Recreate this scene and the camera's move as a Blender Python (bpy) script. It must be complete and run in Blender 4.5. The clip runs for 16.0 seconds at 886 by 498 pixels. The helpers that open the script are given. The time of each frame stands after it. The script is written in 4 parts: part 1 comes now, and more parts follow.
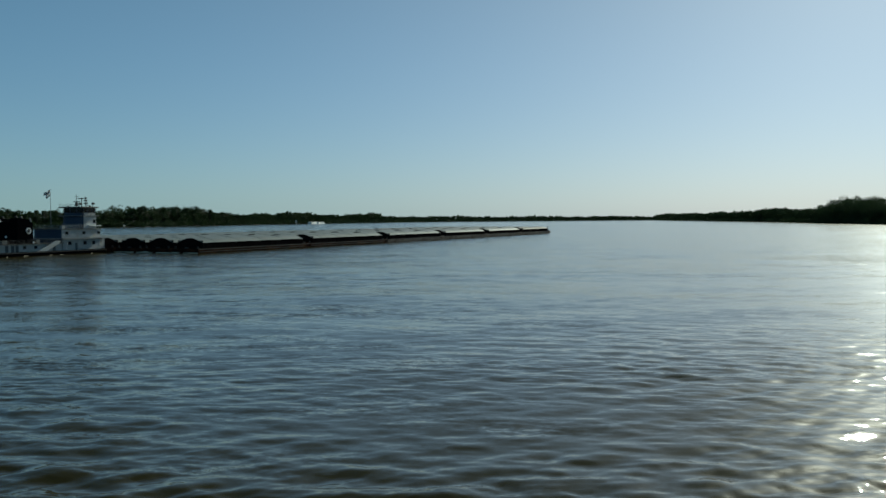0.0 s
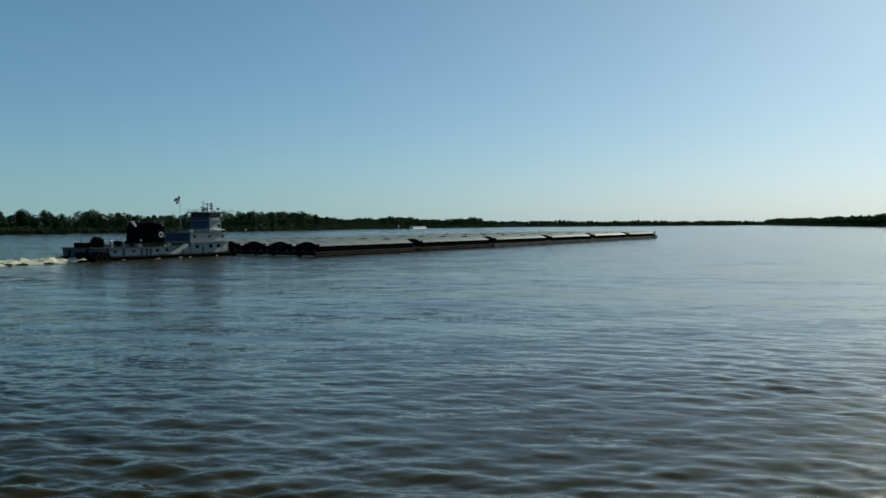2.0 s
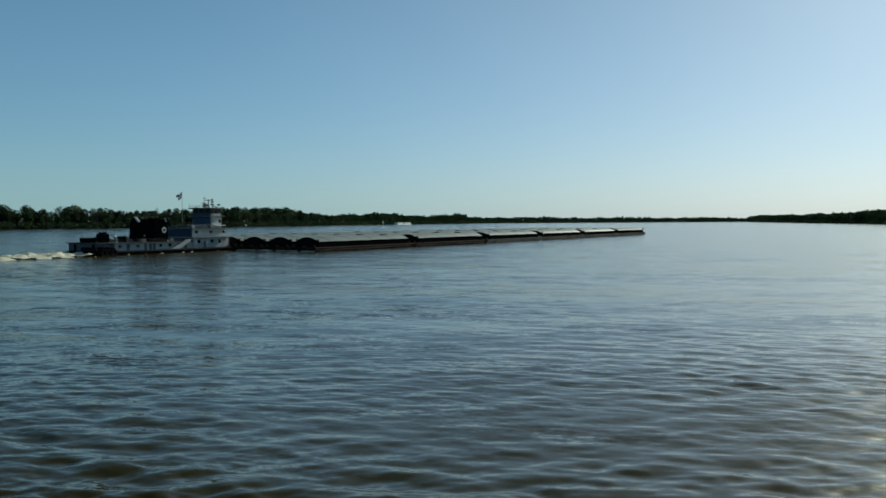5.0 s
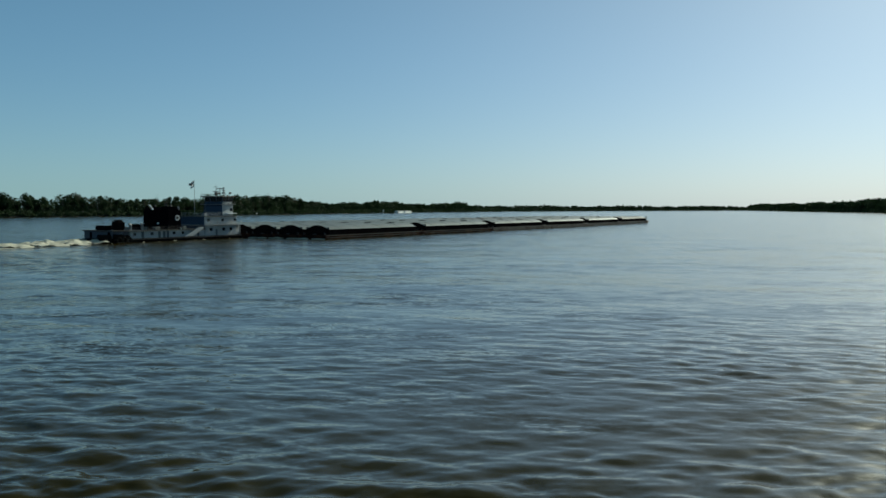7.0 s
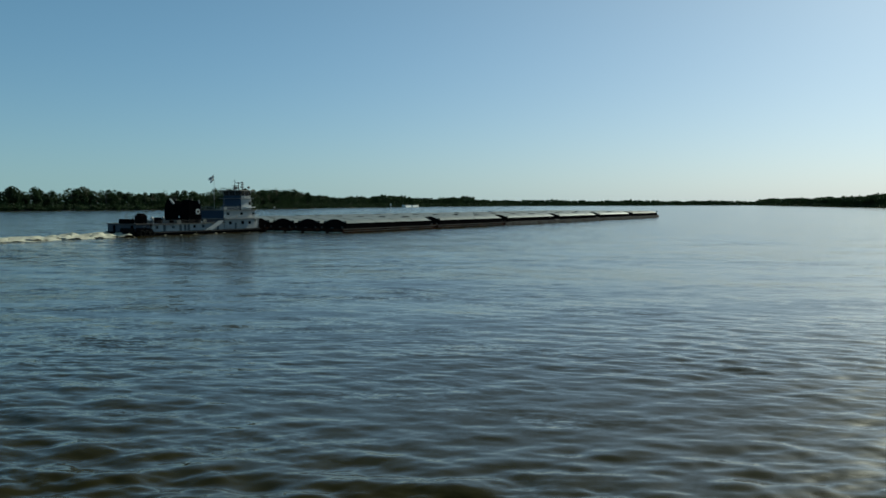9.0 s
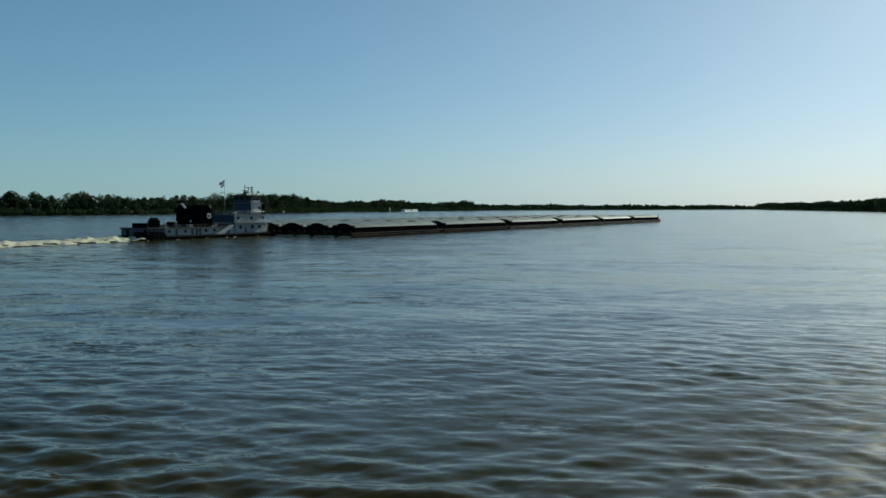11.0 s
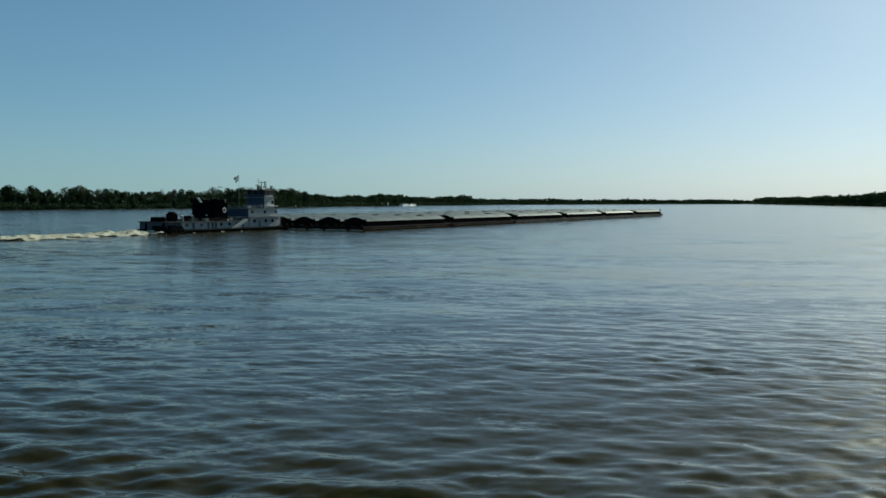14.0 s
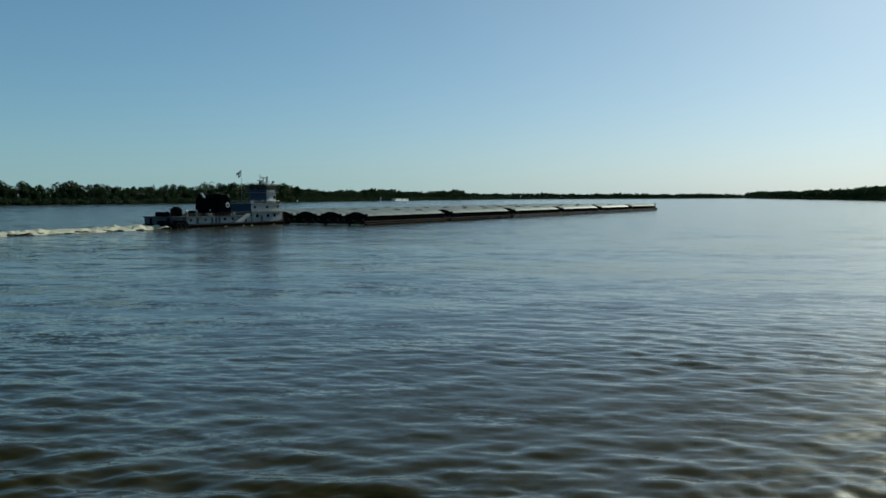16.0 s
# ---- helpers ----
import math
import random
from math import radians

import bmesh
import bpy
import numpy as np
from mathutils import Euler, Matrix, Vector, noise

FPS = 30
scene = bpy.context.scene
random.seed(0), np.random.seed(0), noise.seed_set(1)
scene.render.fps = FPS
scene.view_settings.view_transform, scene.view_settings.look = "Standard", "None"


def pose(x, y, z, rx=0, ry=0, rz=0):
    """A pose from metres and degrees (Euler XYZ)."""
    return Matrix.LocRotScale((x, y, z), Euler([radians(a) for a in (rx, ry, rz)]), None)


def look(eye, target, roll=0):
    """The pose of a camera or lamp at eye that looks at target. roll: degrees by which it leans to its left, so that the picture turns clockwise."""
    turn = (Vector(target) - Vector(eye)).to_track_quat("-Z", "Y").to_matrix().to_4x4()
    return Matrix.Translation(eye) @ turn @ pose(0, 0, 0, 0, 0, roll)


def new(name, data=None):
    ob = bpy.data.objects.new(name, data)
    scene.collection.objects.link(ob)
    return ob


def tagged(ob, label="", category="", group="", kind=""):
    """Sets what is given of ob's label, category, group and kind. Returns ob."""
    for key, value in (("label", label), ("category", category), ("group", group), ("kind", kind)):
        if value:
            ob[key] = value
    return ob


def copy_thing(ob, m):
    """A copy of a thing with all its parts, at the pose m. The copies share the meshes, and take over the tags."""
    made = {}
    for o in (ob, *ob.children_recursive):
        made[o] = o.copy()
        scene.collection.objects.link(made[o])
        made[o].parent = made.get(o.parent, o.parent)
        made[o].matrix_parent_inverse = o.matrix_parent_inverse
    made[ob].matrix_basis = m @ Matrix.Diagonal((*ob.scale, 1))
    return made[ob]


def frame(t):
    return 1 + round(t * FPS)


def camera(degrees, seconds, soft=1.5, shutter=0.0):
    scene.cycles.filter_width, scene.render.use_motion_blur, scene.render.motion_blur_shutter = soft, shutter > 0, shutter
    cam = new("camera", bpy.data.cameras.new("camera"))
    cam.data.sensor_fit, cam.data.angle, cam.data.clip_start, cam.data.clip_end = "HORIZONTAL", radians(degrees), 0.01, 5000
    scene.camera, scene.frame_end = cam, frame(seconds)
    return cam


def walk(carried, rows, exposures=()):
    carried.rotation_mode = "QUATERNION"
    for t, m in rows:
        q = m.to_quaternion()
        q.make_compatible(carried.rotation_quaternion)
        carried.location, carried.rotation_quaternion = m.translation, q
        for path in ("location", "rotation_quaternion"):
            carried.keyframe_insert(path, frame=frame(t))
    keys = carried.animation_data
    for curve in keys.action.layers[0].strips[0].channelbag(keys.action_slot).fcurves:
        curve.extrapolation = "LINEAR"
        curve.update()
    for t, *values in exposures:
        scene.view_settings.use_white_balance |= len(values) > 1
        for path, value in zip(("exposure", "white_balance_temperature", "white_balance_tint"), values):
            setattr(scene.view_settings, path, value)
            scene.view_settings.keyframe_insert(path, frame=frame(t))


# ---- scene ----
# ================= camera =================
cam = camera(54.65, 16.0, soft=1.6)
EYE = 9.63
# seconds, yaw to the left, pitch, lean to the right
TURNS = [
    (0.0, 0.00, -2.02, 0.23), (0.5, 2.62, -1.86, 0.33), (1.0, 6.24, -1.77, 0.31), (1.5, 7.02, -1.69, 0.13),
    (2.0, 6.74, -1.68, 0.19), (2.5, 6.55, -1.66, 0.39), (3.0, 6.26, -1.75, 0.27), (3.5, 6.00, -1.81, 0.07),
    (6.0, 5.64, -2.20, 0.15), (6.5, 5.74, -2.45, 0.12), (7.0, 5.73, -2.72, 0.03), (7.5, 5.71, -2.62, 0.08),
    (8.0, 6.16, -2.82, -0.05), (8.5, 5.93, -3.05, -0.07), (9.0, 6.22, -3.10, -0.06), (11.5, 6.12, -2.77, 0.00),
    (12.0, 6.04, -2.78, -0.01), (12.5, 6.21, -2.78, -0.03), (13.0, 5.89, -3.10, -0.22), (13.5, 5.96, -3.06, -0.18),
    (14.0, 6.04, -3.18, -0.05), (14.5, 5.48, -3.38, -0.19), (15.0, 5.24, -3.31, 0.01), (15.5, 5.25, -3.35, 0.09),
    (16.0, 5.55, -3.53, 0.04),
]
walk(cam, [(t, pose(0, 0, EYE, 90 + pitch, 0, yaw) @ pose(0, 0, 0, 0, 0, -lean)) for t, yaw, pitch, lean in TURNS],
     exposures=[(0.0, -0.15, 6750, -10), (0.5, -0.14, 6750, -10), (1.0, 0.05, 6750, -10), (16.0, 0.04, 6750, -10)])

# ================= sky and sun =================
SUN_AZ, SUN_EL = 30.0, 25.5
AUREOLE, HORIZON, HORIZON_SUN = (1.5, 1.25, 1.05), (2.8, 4.2, 4.9), (5.6, 3.4, 4.1)
world = bpy.data.worlds.new("sky")
scene.world = world
world.use_nodes = True
wt = world.node_tree
sky = wt.nodes.new("ShaderNodeTexSky")
sky.sky_type = "NISHITA"
sky.sun_disc = False
sky.sun_elevation = radians(SUN_EL)
sky.sun_rotation = radians(SUN_AZ)
sky.altitude = 0
sky.air_density, sky.dust_density, sky.ozone_density = 0.65, 0.36, 3.5
wt.nodes["Background"].inputs["Strength"].default_value = 0.095
# thin even haze over the clear sky
haze = wt.nodes.new("ShaderNodeVectorMath")
haze.operation = "MULTIPLY_ADD"
haze.inputs[1].default_value, haze.inputs[2].default_value = (0.53, 0.53, 0.58), (0.52, 1.26, 1.98)
wt.links.new(sky.outputs[0], haze.inputs[0])
_a, _e = radians(SUN_AZ), radians(SUN_EL)
SUN_DIR = (math.sin(_a) * math.cos(_e), math.cos(_a) * math.cos(_e), math.sin(_e))


def world_math(op, a, b):
    """A node of plain or vector sums; a and b are sockets or values."""
    n = wt.nodes.new("ShaderNodeVectorMath" if op in ("DOT_PRODUCT", "VSCALE", "VADD") else "ShaderNodeMath")
    n.operation = {"VSCALE": "SCALE", "VADD": "ADD"}.get(op, op)
    slots = (n.inputs[0], n.inputs["Scale"] if op == "VSCALE" else n.inputs[1])
    for slot, v in zip(slots, (a, b)):
        if hasattr(v, "is_linked"):
            wt.links.new(v, slot)
        else:
            slot.default_value = v
    return n.outputs["Value"] if op == "DOT_PRODUCT" else n.outputs[0]


# pale glow of the hazy air round the sun
way = wt.nodes.new("ShaderNodeTexCoord").outputs["Generated"]
near_sun = world_math("POWER", world_math("MAXIMUM", world_math("DOT_PRODUCT", way, SUN_DIR), 0.0), 5.0)
clear = world_math("VADD", haze.outputs[0], world_math("VSCALE", AUREOLE, near_sun))
# whitish haze low over the horizon
low_air = world_math("VADD", HORIZON, world_math("VSCALE", HORIZON_SUN, near_sun))
updown = wt.nodes.new("ShaderNodeSeparateXYZ")
wt.links.new(way, updown.inputs[0])
thick = world_math("EXPONENT", world_math("MULTIPLY", world_math("ABSOLUTE", updown.outputs["Z"], 0.0), -1 / 0.07), 0.0)
air = wt.nodes.new("ShaderNodeMix")
air.data_type = "RGBA"
wt.links.new(world_math("MULTIPLY", thick, 0.85), air.inputs[0])
# the sky deepens towards the zenith
deep = wt.nodes.new("ShaderNodeMapRange")
deep.interpolation_type = "SMOOTHSTEP"
deep.inputs["From Min"].default_value, deep.inputs["From Max"].default_value = 0.15, 0.75
deep.inputs["To Min"].default_value, deep.inputs["To Max"].default_value = 1.0, 0.45
wt.links.new(updown.outputs["Z"], deep.inputs["Value"])
clear = world_math("VSCALE", clear, deep.outputs[0])
wt.links.new(clear, air.inputs[6])
wt.links.new(low_air, air.inputs[7])
wt.links.new(air.outputs[2], wt.nodes["Background"].inputs["Color"])
sun = new("sun", bpy.data.lights.new("sun", "SUN"))
sun.data.energy, sun.data.angle, sun.data.color = 4.2, radians(0.53), (1.0, 0.96, 0.90)
sun.matrix_world = look(Vector(SUN_DIR) * 500, (0, 0, 0))


# ================= materials =================
def material(name, base, rough=0.6, metal=0.0, vary=0.25, scale=1.0, bump=0.0, rust=None, rust_amount=0.0, spec=0.5, per_object=0.0, stretch=(1, 1, 1)):
    """A painted or natural surface: two scales of mottling, optional rust patches, relief and a shift from piece to piece."""
    m = bpy.data.materials.new(name)
    m.use_nodes = True
    nt = m.node_tree
    N, Lk = nt.nodes, nt.links
    b = N["Principled BSDF"]
    b.inputs["Roughness"].default_value, b.inputs["Metallic"].default_value = rough, metal
    b.inputs["Specular IOR Level"].default_value = spec
    tc = N.new("ShaderNodeTexCoord")
    mp = N.new("ShaderNodeMapping")
    mp.inputs["Scale"].default_value = stretch
    Lk.new(tc.outputs["Object"], mp.inputs["Vector"])
    n1, n2 = N.new("ShaderNodeTexNoise"), N.new("ShaderNodeTexNoise")
    n1.inputs["Scale"].default_value, n2.inputs["Scale"].default_value = 0.35 * scale, 3.5 * scale
    n1.inputs["Detail"].default_value, n2.inputs["Detail"].default_value = 5, 6
    for n in (n1, n2):
        Lk.new(mp.outputs[0], n.inputs["Vector"])
    add = N.new("ShaderNodeMath"); add.operation = "ADD"
    Lk.new(n1.outputs["Fac"], add.inputs[0]); Lk.new(n2.outputs["Fac"], add.inputs[1])
    rng = N.new("ShaderNodeMapRange")
    rng.inputs["From Min"].default_value, rng.inputs["From Max"].default_value = 0.65, 1.35
    rng.inputs["To Min"].default_value, rng.inputs["To Max"].default_value = 1 - vary, 1 + vary
    Lk.new(add.outputs[0], rng.inputs["Value"])
    val = rng.outputs[0]
    if per_object:
        info = N.new("ShaderNodeObjectInfo")
        r2 = N.new("ShaderNodeMapRange")
        r2.inputs["To Min"].default_value, r2.inputs["To Max"].default_value = 1 - per_object, 1 + per_object
        Lk.new(info.outputs["Random"], r2.inputs["Value"])
        mul = N.new("ShaderNodeMath"); mul.operation = "MULTIPLY"
        Lk.new(val, mul.inputs[0]); Lk.new(r2.outputs[0], mul.inputs[1])
        val = mul.outputs[0]
    col = N.new("ShaderNodeVectorMath"); col.operation = "SCALE"
    col.inputs[0].default_value = base
    Lk.new(val, col.inputs["Scale"])
    out = col.outputs[0]
    if rust:
        n3 = N.new("ShaderNodeTexNoise")
        n3.inputs["Scale"].default_value, n3.inputs["Detail"].default_value, n3.inputs["Roughness"].default_value = 0.8 * scale, 8, 0.65
        Lk.new(mp.outputs[0], n3.inputs["Vector"])
        ramp = N.new("ShaderNodeMapRange")
        ramp.inputs["From Min"].default_value, ramp.inputs["From Max"].default_value = 0.62 - rust_amount * 0.3, 0.72 - rust_amount * 0.3
        Lk.new(n3.outputs["Fac"], ramp.inputs["Value"])
        mix = N.new("ShaderNodeMix"); mix.data_type = "RGBA"
        Lk.new(ramp.outputs[0], mix.inputs[0]); Lk.new(out, mix.inputs[6])
        mix.inputs[7].default_value = (*rust, 1)
        out = mix.outputs[2]
    Lk.new(out, b.inputs["Base Color"])
    if bump:
        bp = N.new("ShaderNodeBump")
        bp.inputs["Strength"].default_value, bp.inputs["Distance"].default_value = 0.6, bump
        Lk.new(add.outputs[0], bp.inputs["Height"])
        Lk.new(bp.outputs[0], b.inputs["Normal"])
    return m


RUST = (0.055, 0.024, 0.014)
M_HULL = material("barge_hull_paint", (0.020, 0.011, 0.0085), 0.9, spec=0.0, vary=0.35, scale=0.6, bump=0.01, rust=RUST, rust_amount=0.5, per_object=0.15, stretch=(0.5, 1, 1.5))
M_HULL_PALE = material("faded_hull_paint", (0.13, 0.105, 0.09), 0.85, vary=0.3, scale=0.6, bump=0.01, rust=(0.07, 0.04, 0.03), rust_amount=0.4, spec=0.1, per_object=0.12, stretch=(0.5, 1, 1.5))
M_COAMING = material("coaming_paint", (0.010, 0.008, 0.008), 0.85, vary=0.4, scale=0.8, spec=0.0)
M_COVER = material("cover_steel", (0.118, 0.143, 0.143), 0.55, vary=0.2, scale=0.7, bump=0.01, rust=(0.12, 0.09, 0.07), rust_amount=0.12, per_object=0.1)
M_COVER_DARK = material("cover_dark", (0.03, 0.031, 0.032), 0.7, vary=0.3, scale=0.7, per_object=0.2)
M_STEEL = material("dark_steel", (0.03, 0.028, 0.027), 0.55, vary=0.3, scale=2, rust=RUST, rust_amount=0.2)
M_BLACK = material("black_paint", (0.004, 0.004, 0.005), 0.85, vary=0.3, scale=1, spec=0.0)
M_WHITE = material("white_boat_paint", (0.41, 0.415, 0.415), 0.5, vary=0.10, scale=0.8, rust=(0.40, 0.30, 0.22), rust_amount=0.06, stretch=(1, 1, 0.4))
M_DECK = material("deck_paint", (0.10, 0.11, 0.11), 0.7, vary=0.3, scale=1)
M_TRIM = material("grey_trim", (0.22, 0.23, 0.24), 0.5, vary=0.15, scale=1)
# dark blue that carries the shade of the after faces
M_AFT_SHADE = material("blue_aft_shade", (0.05, 0.075, 0.12), 0.7, spec=0.2, vary=0.15, scale=1)
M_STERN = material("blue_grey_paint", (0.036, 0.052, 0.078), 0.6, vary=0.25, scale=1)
M_BRIGHT = material("fresh_white_paint", (0.85, 0.85, 0.84), 0.5, vary=0.05)
M_RUBBER = material("tyre_rubber", (0.008, 0.008, 0.008), 0.9, vary=0.25, scale=3, spec=0.05)
M_CLOTH = material("white_cloth", (0.8, 0.8, 0.8), 0.8, vary=0.1, scale=3)
M_BLUE = material("blue_cloth", (0.03, 0.045, 0.12), 0.8, vary=0.15, scale=3)
for _m in (M_CLOTH, M_BLUE):
    _N, _L = _m.node_tree.nodes, _m.node_tree.links
    _t, _x = _N.new("ShaderNodeBsdfTranslucent"), _N.new("ShaderNodeMixShader")
    _L.new(_N["Principled BSDF"].inputs["Base Color"].links[0].from_socket, _t.inputs["Color"])
    _x.inputs[0].default_value = 0.5
    _L.new(_N["Principled BSDF"].outputs[0], _x.inputs[1]); _L.new(_t.outputs[0], _x.inputs[2])
    _L.new(_x.outputs[0], _N["Material Output"].inputs["Surface"])
M_GREYPAINT = material("light_grey_mark", (0.7, 0.7, 0.7), 0.5, vary=0.1, scale=2)
M_BARK = material("bark", (0.10, 0.085, 0.07), 0.9, vary=0.35, scale=2, bump=0.02)
M_MUD = material("wet_river_mud", (0.028, 0.023, 0.016), 0.8, vary=0.35, scale=0.15, bump=0.05)
M_GRASS = material("bank_scrub", (0.016, 0.022, 0.009), 0.9, vary=0.4, scale=0.1)


def glass_material():
    m = bpy.data.materials.new("window_glass")
    m.use_nodes = True
    b = m.node_tree.nodes["Principled BSDF"]
    b.inputs["Base Color"].default_value = (0.012, 0.016, 0.02, 1)
    b.inputs["Roughness"].default_value = 0.06
    return m


def leaf_material(name, a, c):
    """Leaf colour between two greens, clump by clump and tree by tree, with light coming through."""
    m = bpy.data.materials.new(name)
    m.use_nodes = True
    N, Lk = m.node_tree.nodes, m.node_tree.links
    b = N["Principled BSDF"]
    b.inputs["Roughness"].default_value, b.inputs["Specular IOR Level"].default_value = 0.75, 0.2
    geo, info = N.new("ShaderNodeNewGeometry"), N.new("ShaderNodeObjectInfo")
    n1 = N.new("ShaderNodeTexNoise")
    n1.inputs["Scale"].default_value = 0.05
    Lk.new(geo.outputs["Position"], n1.inputs["Vector"])
    s1 = N.new("ShaderNodeMath"); s1.operation = "ADD"
    Lk.new(geo.outputs["Random Per Island"], s1.inputs[0]); Lk.new(info.outputs["Random"], s1.inputs[1])
    s2 = N.new("ShaderNodeMath"); s2.operation = "MULTIPLY_ADD"
    Lk.new(n1.outputs["Fac"], s2.inputs[0]); s2.inputs[1].default_value = 1.6; Lk.new(s1.outputs[0], s2.inputs[2])
    r = N.new("ShaderNodeMapRange")
    r.inputs["From Min"].default_value, r.inputs["From Max"].default_value = 0.9, 2.6
    Lk.new(s2.outputs[0], r.inputs["Value"])
    mix = N.new("ShaderNodeMix"); mix.data_type = "RGBA"
    mix.inputs[6].default_value, mix.inputs[7].default_value = (*a, 1), (*c, 1)
    Lk.new(r.outputs[0], mix.inputs[0])
    Lk.new(mix.outputs[2], b.inputs["Base Color"])
    tr = N.new("ShaderNodeBsdfTranslucent")
    Lk.new(mix.outputs[2], tr.inputs["Color"])
    ms = N.new("ShaderNodeMixShader")
    ms.inputs[0].default_value = 0.22
    Lk.new(b.outputs[0], ms.inputs[1]); Lk.new(tr.outputs[0], ms.inputs[2])
    Lk.new(ms.outputs[0], N["Material Output"].inputs["Surface"])
    return m


def water_material():
    """Muddy river water: brown body, clear skin, ripples in smooth and ruffled bands."""
    m = bpy.data.materials.new("river_water")
    m.use_nodes = True
    N, Lk = m.node_tree.nodes, m.node_tree.links
    b = N["Principled BSDF"]
    b.inputs["Roughness"].default_value, b.inputs["IOR"].default_value = 0.10, 1.333
    b.inputs["Specular IOR Level"].default_value = 0.30
    b.inputs["Specular Tint"].default_value = (0.71, 1.0, 0.79, 1)
    # the finest ripples, too small to be seen one by one, spread the sun's glitter
    b.inputs["Coat Weight"].default_value, b.inputs["Coat Roughness"].default_value, b.inputs["Coat IOR"].default_value = 0.085, 0.36, 1.333
    tc = N.new("ShaderNodeTexCoord")

    def noise_of(scale, sx, sy, rz, detail=3, rough=0.5):
        mp, n = N.new("ShaderNodeMapping"), N.new("ShaderNodeTexNoise")
        mp.inputs["Scale"].default_value, mp.inputs["Rotation"].default_value = (sx, sy, 1), (0, 0, radians(rz))
        Lk.new(tc.outputs["Object"], mp.inputs["Vector"]); Lk.new(mp.outputs[0], n.inputs["Vector"])
        n.inputs["Scale"].default_value, n.inputs["Detail"].default_value, n.inputs["Roughness"].default_value = scale, detail, rough
        return n.outputs["Fac"]

    big = noise_of(0.012, 0.5, 1.6, 8, 4)
    silt = N.new("ShaderNodeMix"); silt.data_type = "RGBA"
    silt.inputs[6].default_value, silt.inputs[7].default_value = (0.023, 0.0175, 0.0016, 1), (0.037, 0.028, 0.0026, 1)
    Lk.new(big, silt.inputs[0]); Lk.new(silt.outputs[2], b.inputs["Base Color"])
    band = N.new("ShaderNodeMapRange")
    band.inputs["From Min"].default_value, band.inputs["From Max"].default_value = 0.36, 0.62
    band.inputs["To Min"].default_value, band.inputs["To Max"].default_value = 0.5, 1.0
    Lk.new(big, band.inputs["Value"])
    # slopes of the ripples, added to the waves' own normals; the finest come in ruffled patches
    gust = N.new("ShaderNodeMapRange")
    gust.inputs["From Min"].default_value, gust.inputs["From Max"].default_value = 0.40, 0.68
    gust.inputs["To Min"].default_value, gust.inputs["To Max"].default_value = 0.3, 3.2
    Lk.new(noise_of(0.16, 0.5, 1.5, 6, 3, 0.6), gust.inputs["Value"])
    # the wind ruffles the open channel more than the water close by
    sep, chan = N.new("ShaderNodeSeparateXYZ"), N.new("ShaderNodeMapRange")
    Lk.new(tc.outputs["Object"], sep.inputs[0]); Lk.new(sep.outputs["Y"], chan.inputs["Value"])
    chan.inputs["From Min"].default_value, chan.inputs["From Max"].default_value = 42, 180
    chan.inputs["To Min"].default_value, chan.inputs["To Max"].default_value = 0.8, 2.3
    skin = N.new("ShaderNodeMapRange")
    skin.inputs["From Min"].default_value, skin.inputs["From Max"].default_value = 30, 95
    skin.inputs["To Min"].default_value, skin.inputs["To Max"].default_value = 0.022, 0.135
    Lk.new(sep.outputs["Y"], skin.inputs["Value"]); Lk.new(skin.outputs[0], b.inputs["Roughness"])
    ruff = N.new("ShaderNodeMath"); ruff.operation = "MULTIPLY"
    # long cat's-paws of wind with slicks between them
    paw, wind = N.new("ShaderNodeMapRange"), N.new("ShaderNodeMath")
    paw.inputs["From Min"].default_value, paw.inputs["From Max"].default_value = 0.42, 0.60
    paw.inputs["To Min"].default_value, paw.inputs["To Max"].default_value = 0.35, 1.5
    Lk.new(noise_of(0.03, 0.5, 1.5, 8, 5, 0.75), paw.inputs["Value"])
    wind.operation = "MULTIPLY"
    # the breeze is fresher over the water astern of the tow
    lee, fresh = N.new("ShaderNodeMapRange"), N.new("ShaderNodeMath")
    lee.inputs["From Min"].default_value, lee.inputs["From Max"].default_value = -75, 10
    lee.inputs["To Min"].default_value, lee.inputs["To Max"].default_value = 7.5, 0.9
    Lk.new(sep.outputs["X"], lee.inputs["Value"])
    fresh.operation = "MULTIPLY"
    Lk.new(lee.outputs[0], fresh.inputs[0]); Lk.new(chan.outputs[0], fresh.inputs[1])
    Lk.new(paw.outputs[0], wind.inputs[0]); Lk.new(fresh.outputs[0], wind.inputs[1])
    Lk.new(gust.outputs[0], ruff.inputs[0]); Lk.new(wind.outputs[0], ruff.inputs[1])
    total = None
    for scale, sx, sy, rz, amp, patchy in ((0.07, 0.45, 1.4, 8, 0.20, False), (0.9, 0.5, 1.25, -16, 0.11, False), (0.45, 0.7, 1.1, 14, 0.062, True), (3.4, 0.7, 1.25, 25, 0.07, True), (9.0, 0.8, 1.2, 40, 0.085, False)):
        mp, n = N.new("ShaderNodeMapping"), N.new("ShaderNodeTexNoise")
        mp.inputs["Scale"].default_value, mp.inputs["Rotation"].default_value = (sx, sy, 1), (0, 0, radians(rz))
        Lk.new(tc.outputs["Object"], mp.inputs["Vector"]); Lk.new(mp.outputs[0], n.inputs["Vector"])
        n.inputs["Scale"].default_value, n.inputs["Detail"].default_value = scale, 2
        ce = N.new("ShaderNodeVectorMath"); ce.operation = "SUBTRACT"
        Lk.new(n.outputs["Color"], ce.inputs[0]); ce.inputs[1].default_value = (0.5, 0.5, 0.5)
        fl = N.new("ShaderNodeVectorMath"); fl.operation = "MULTIPLY"
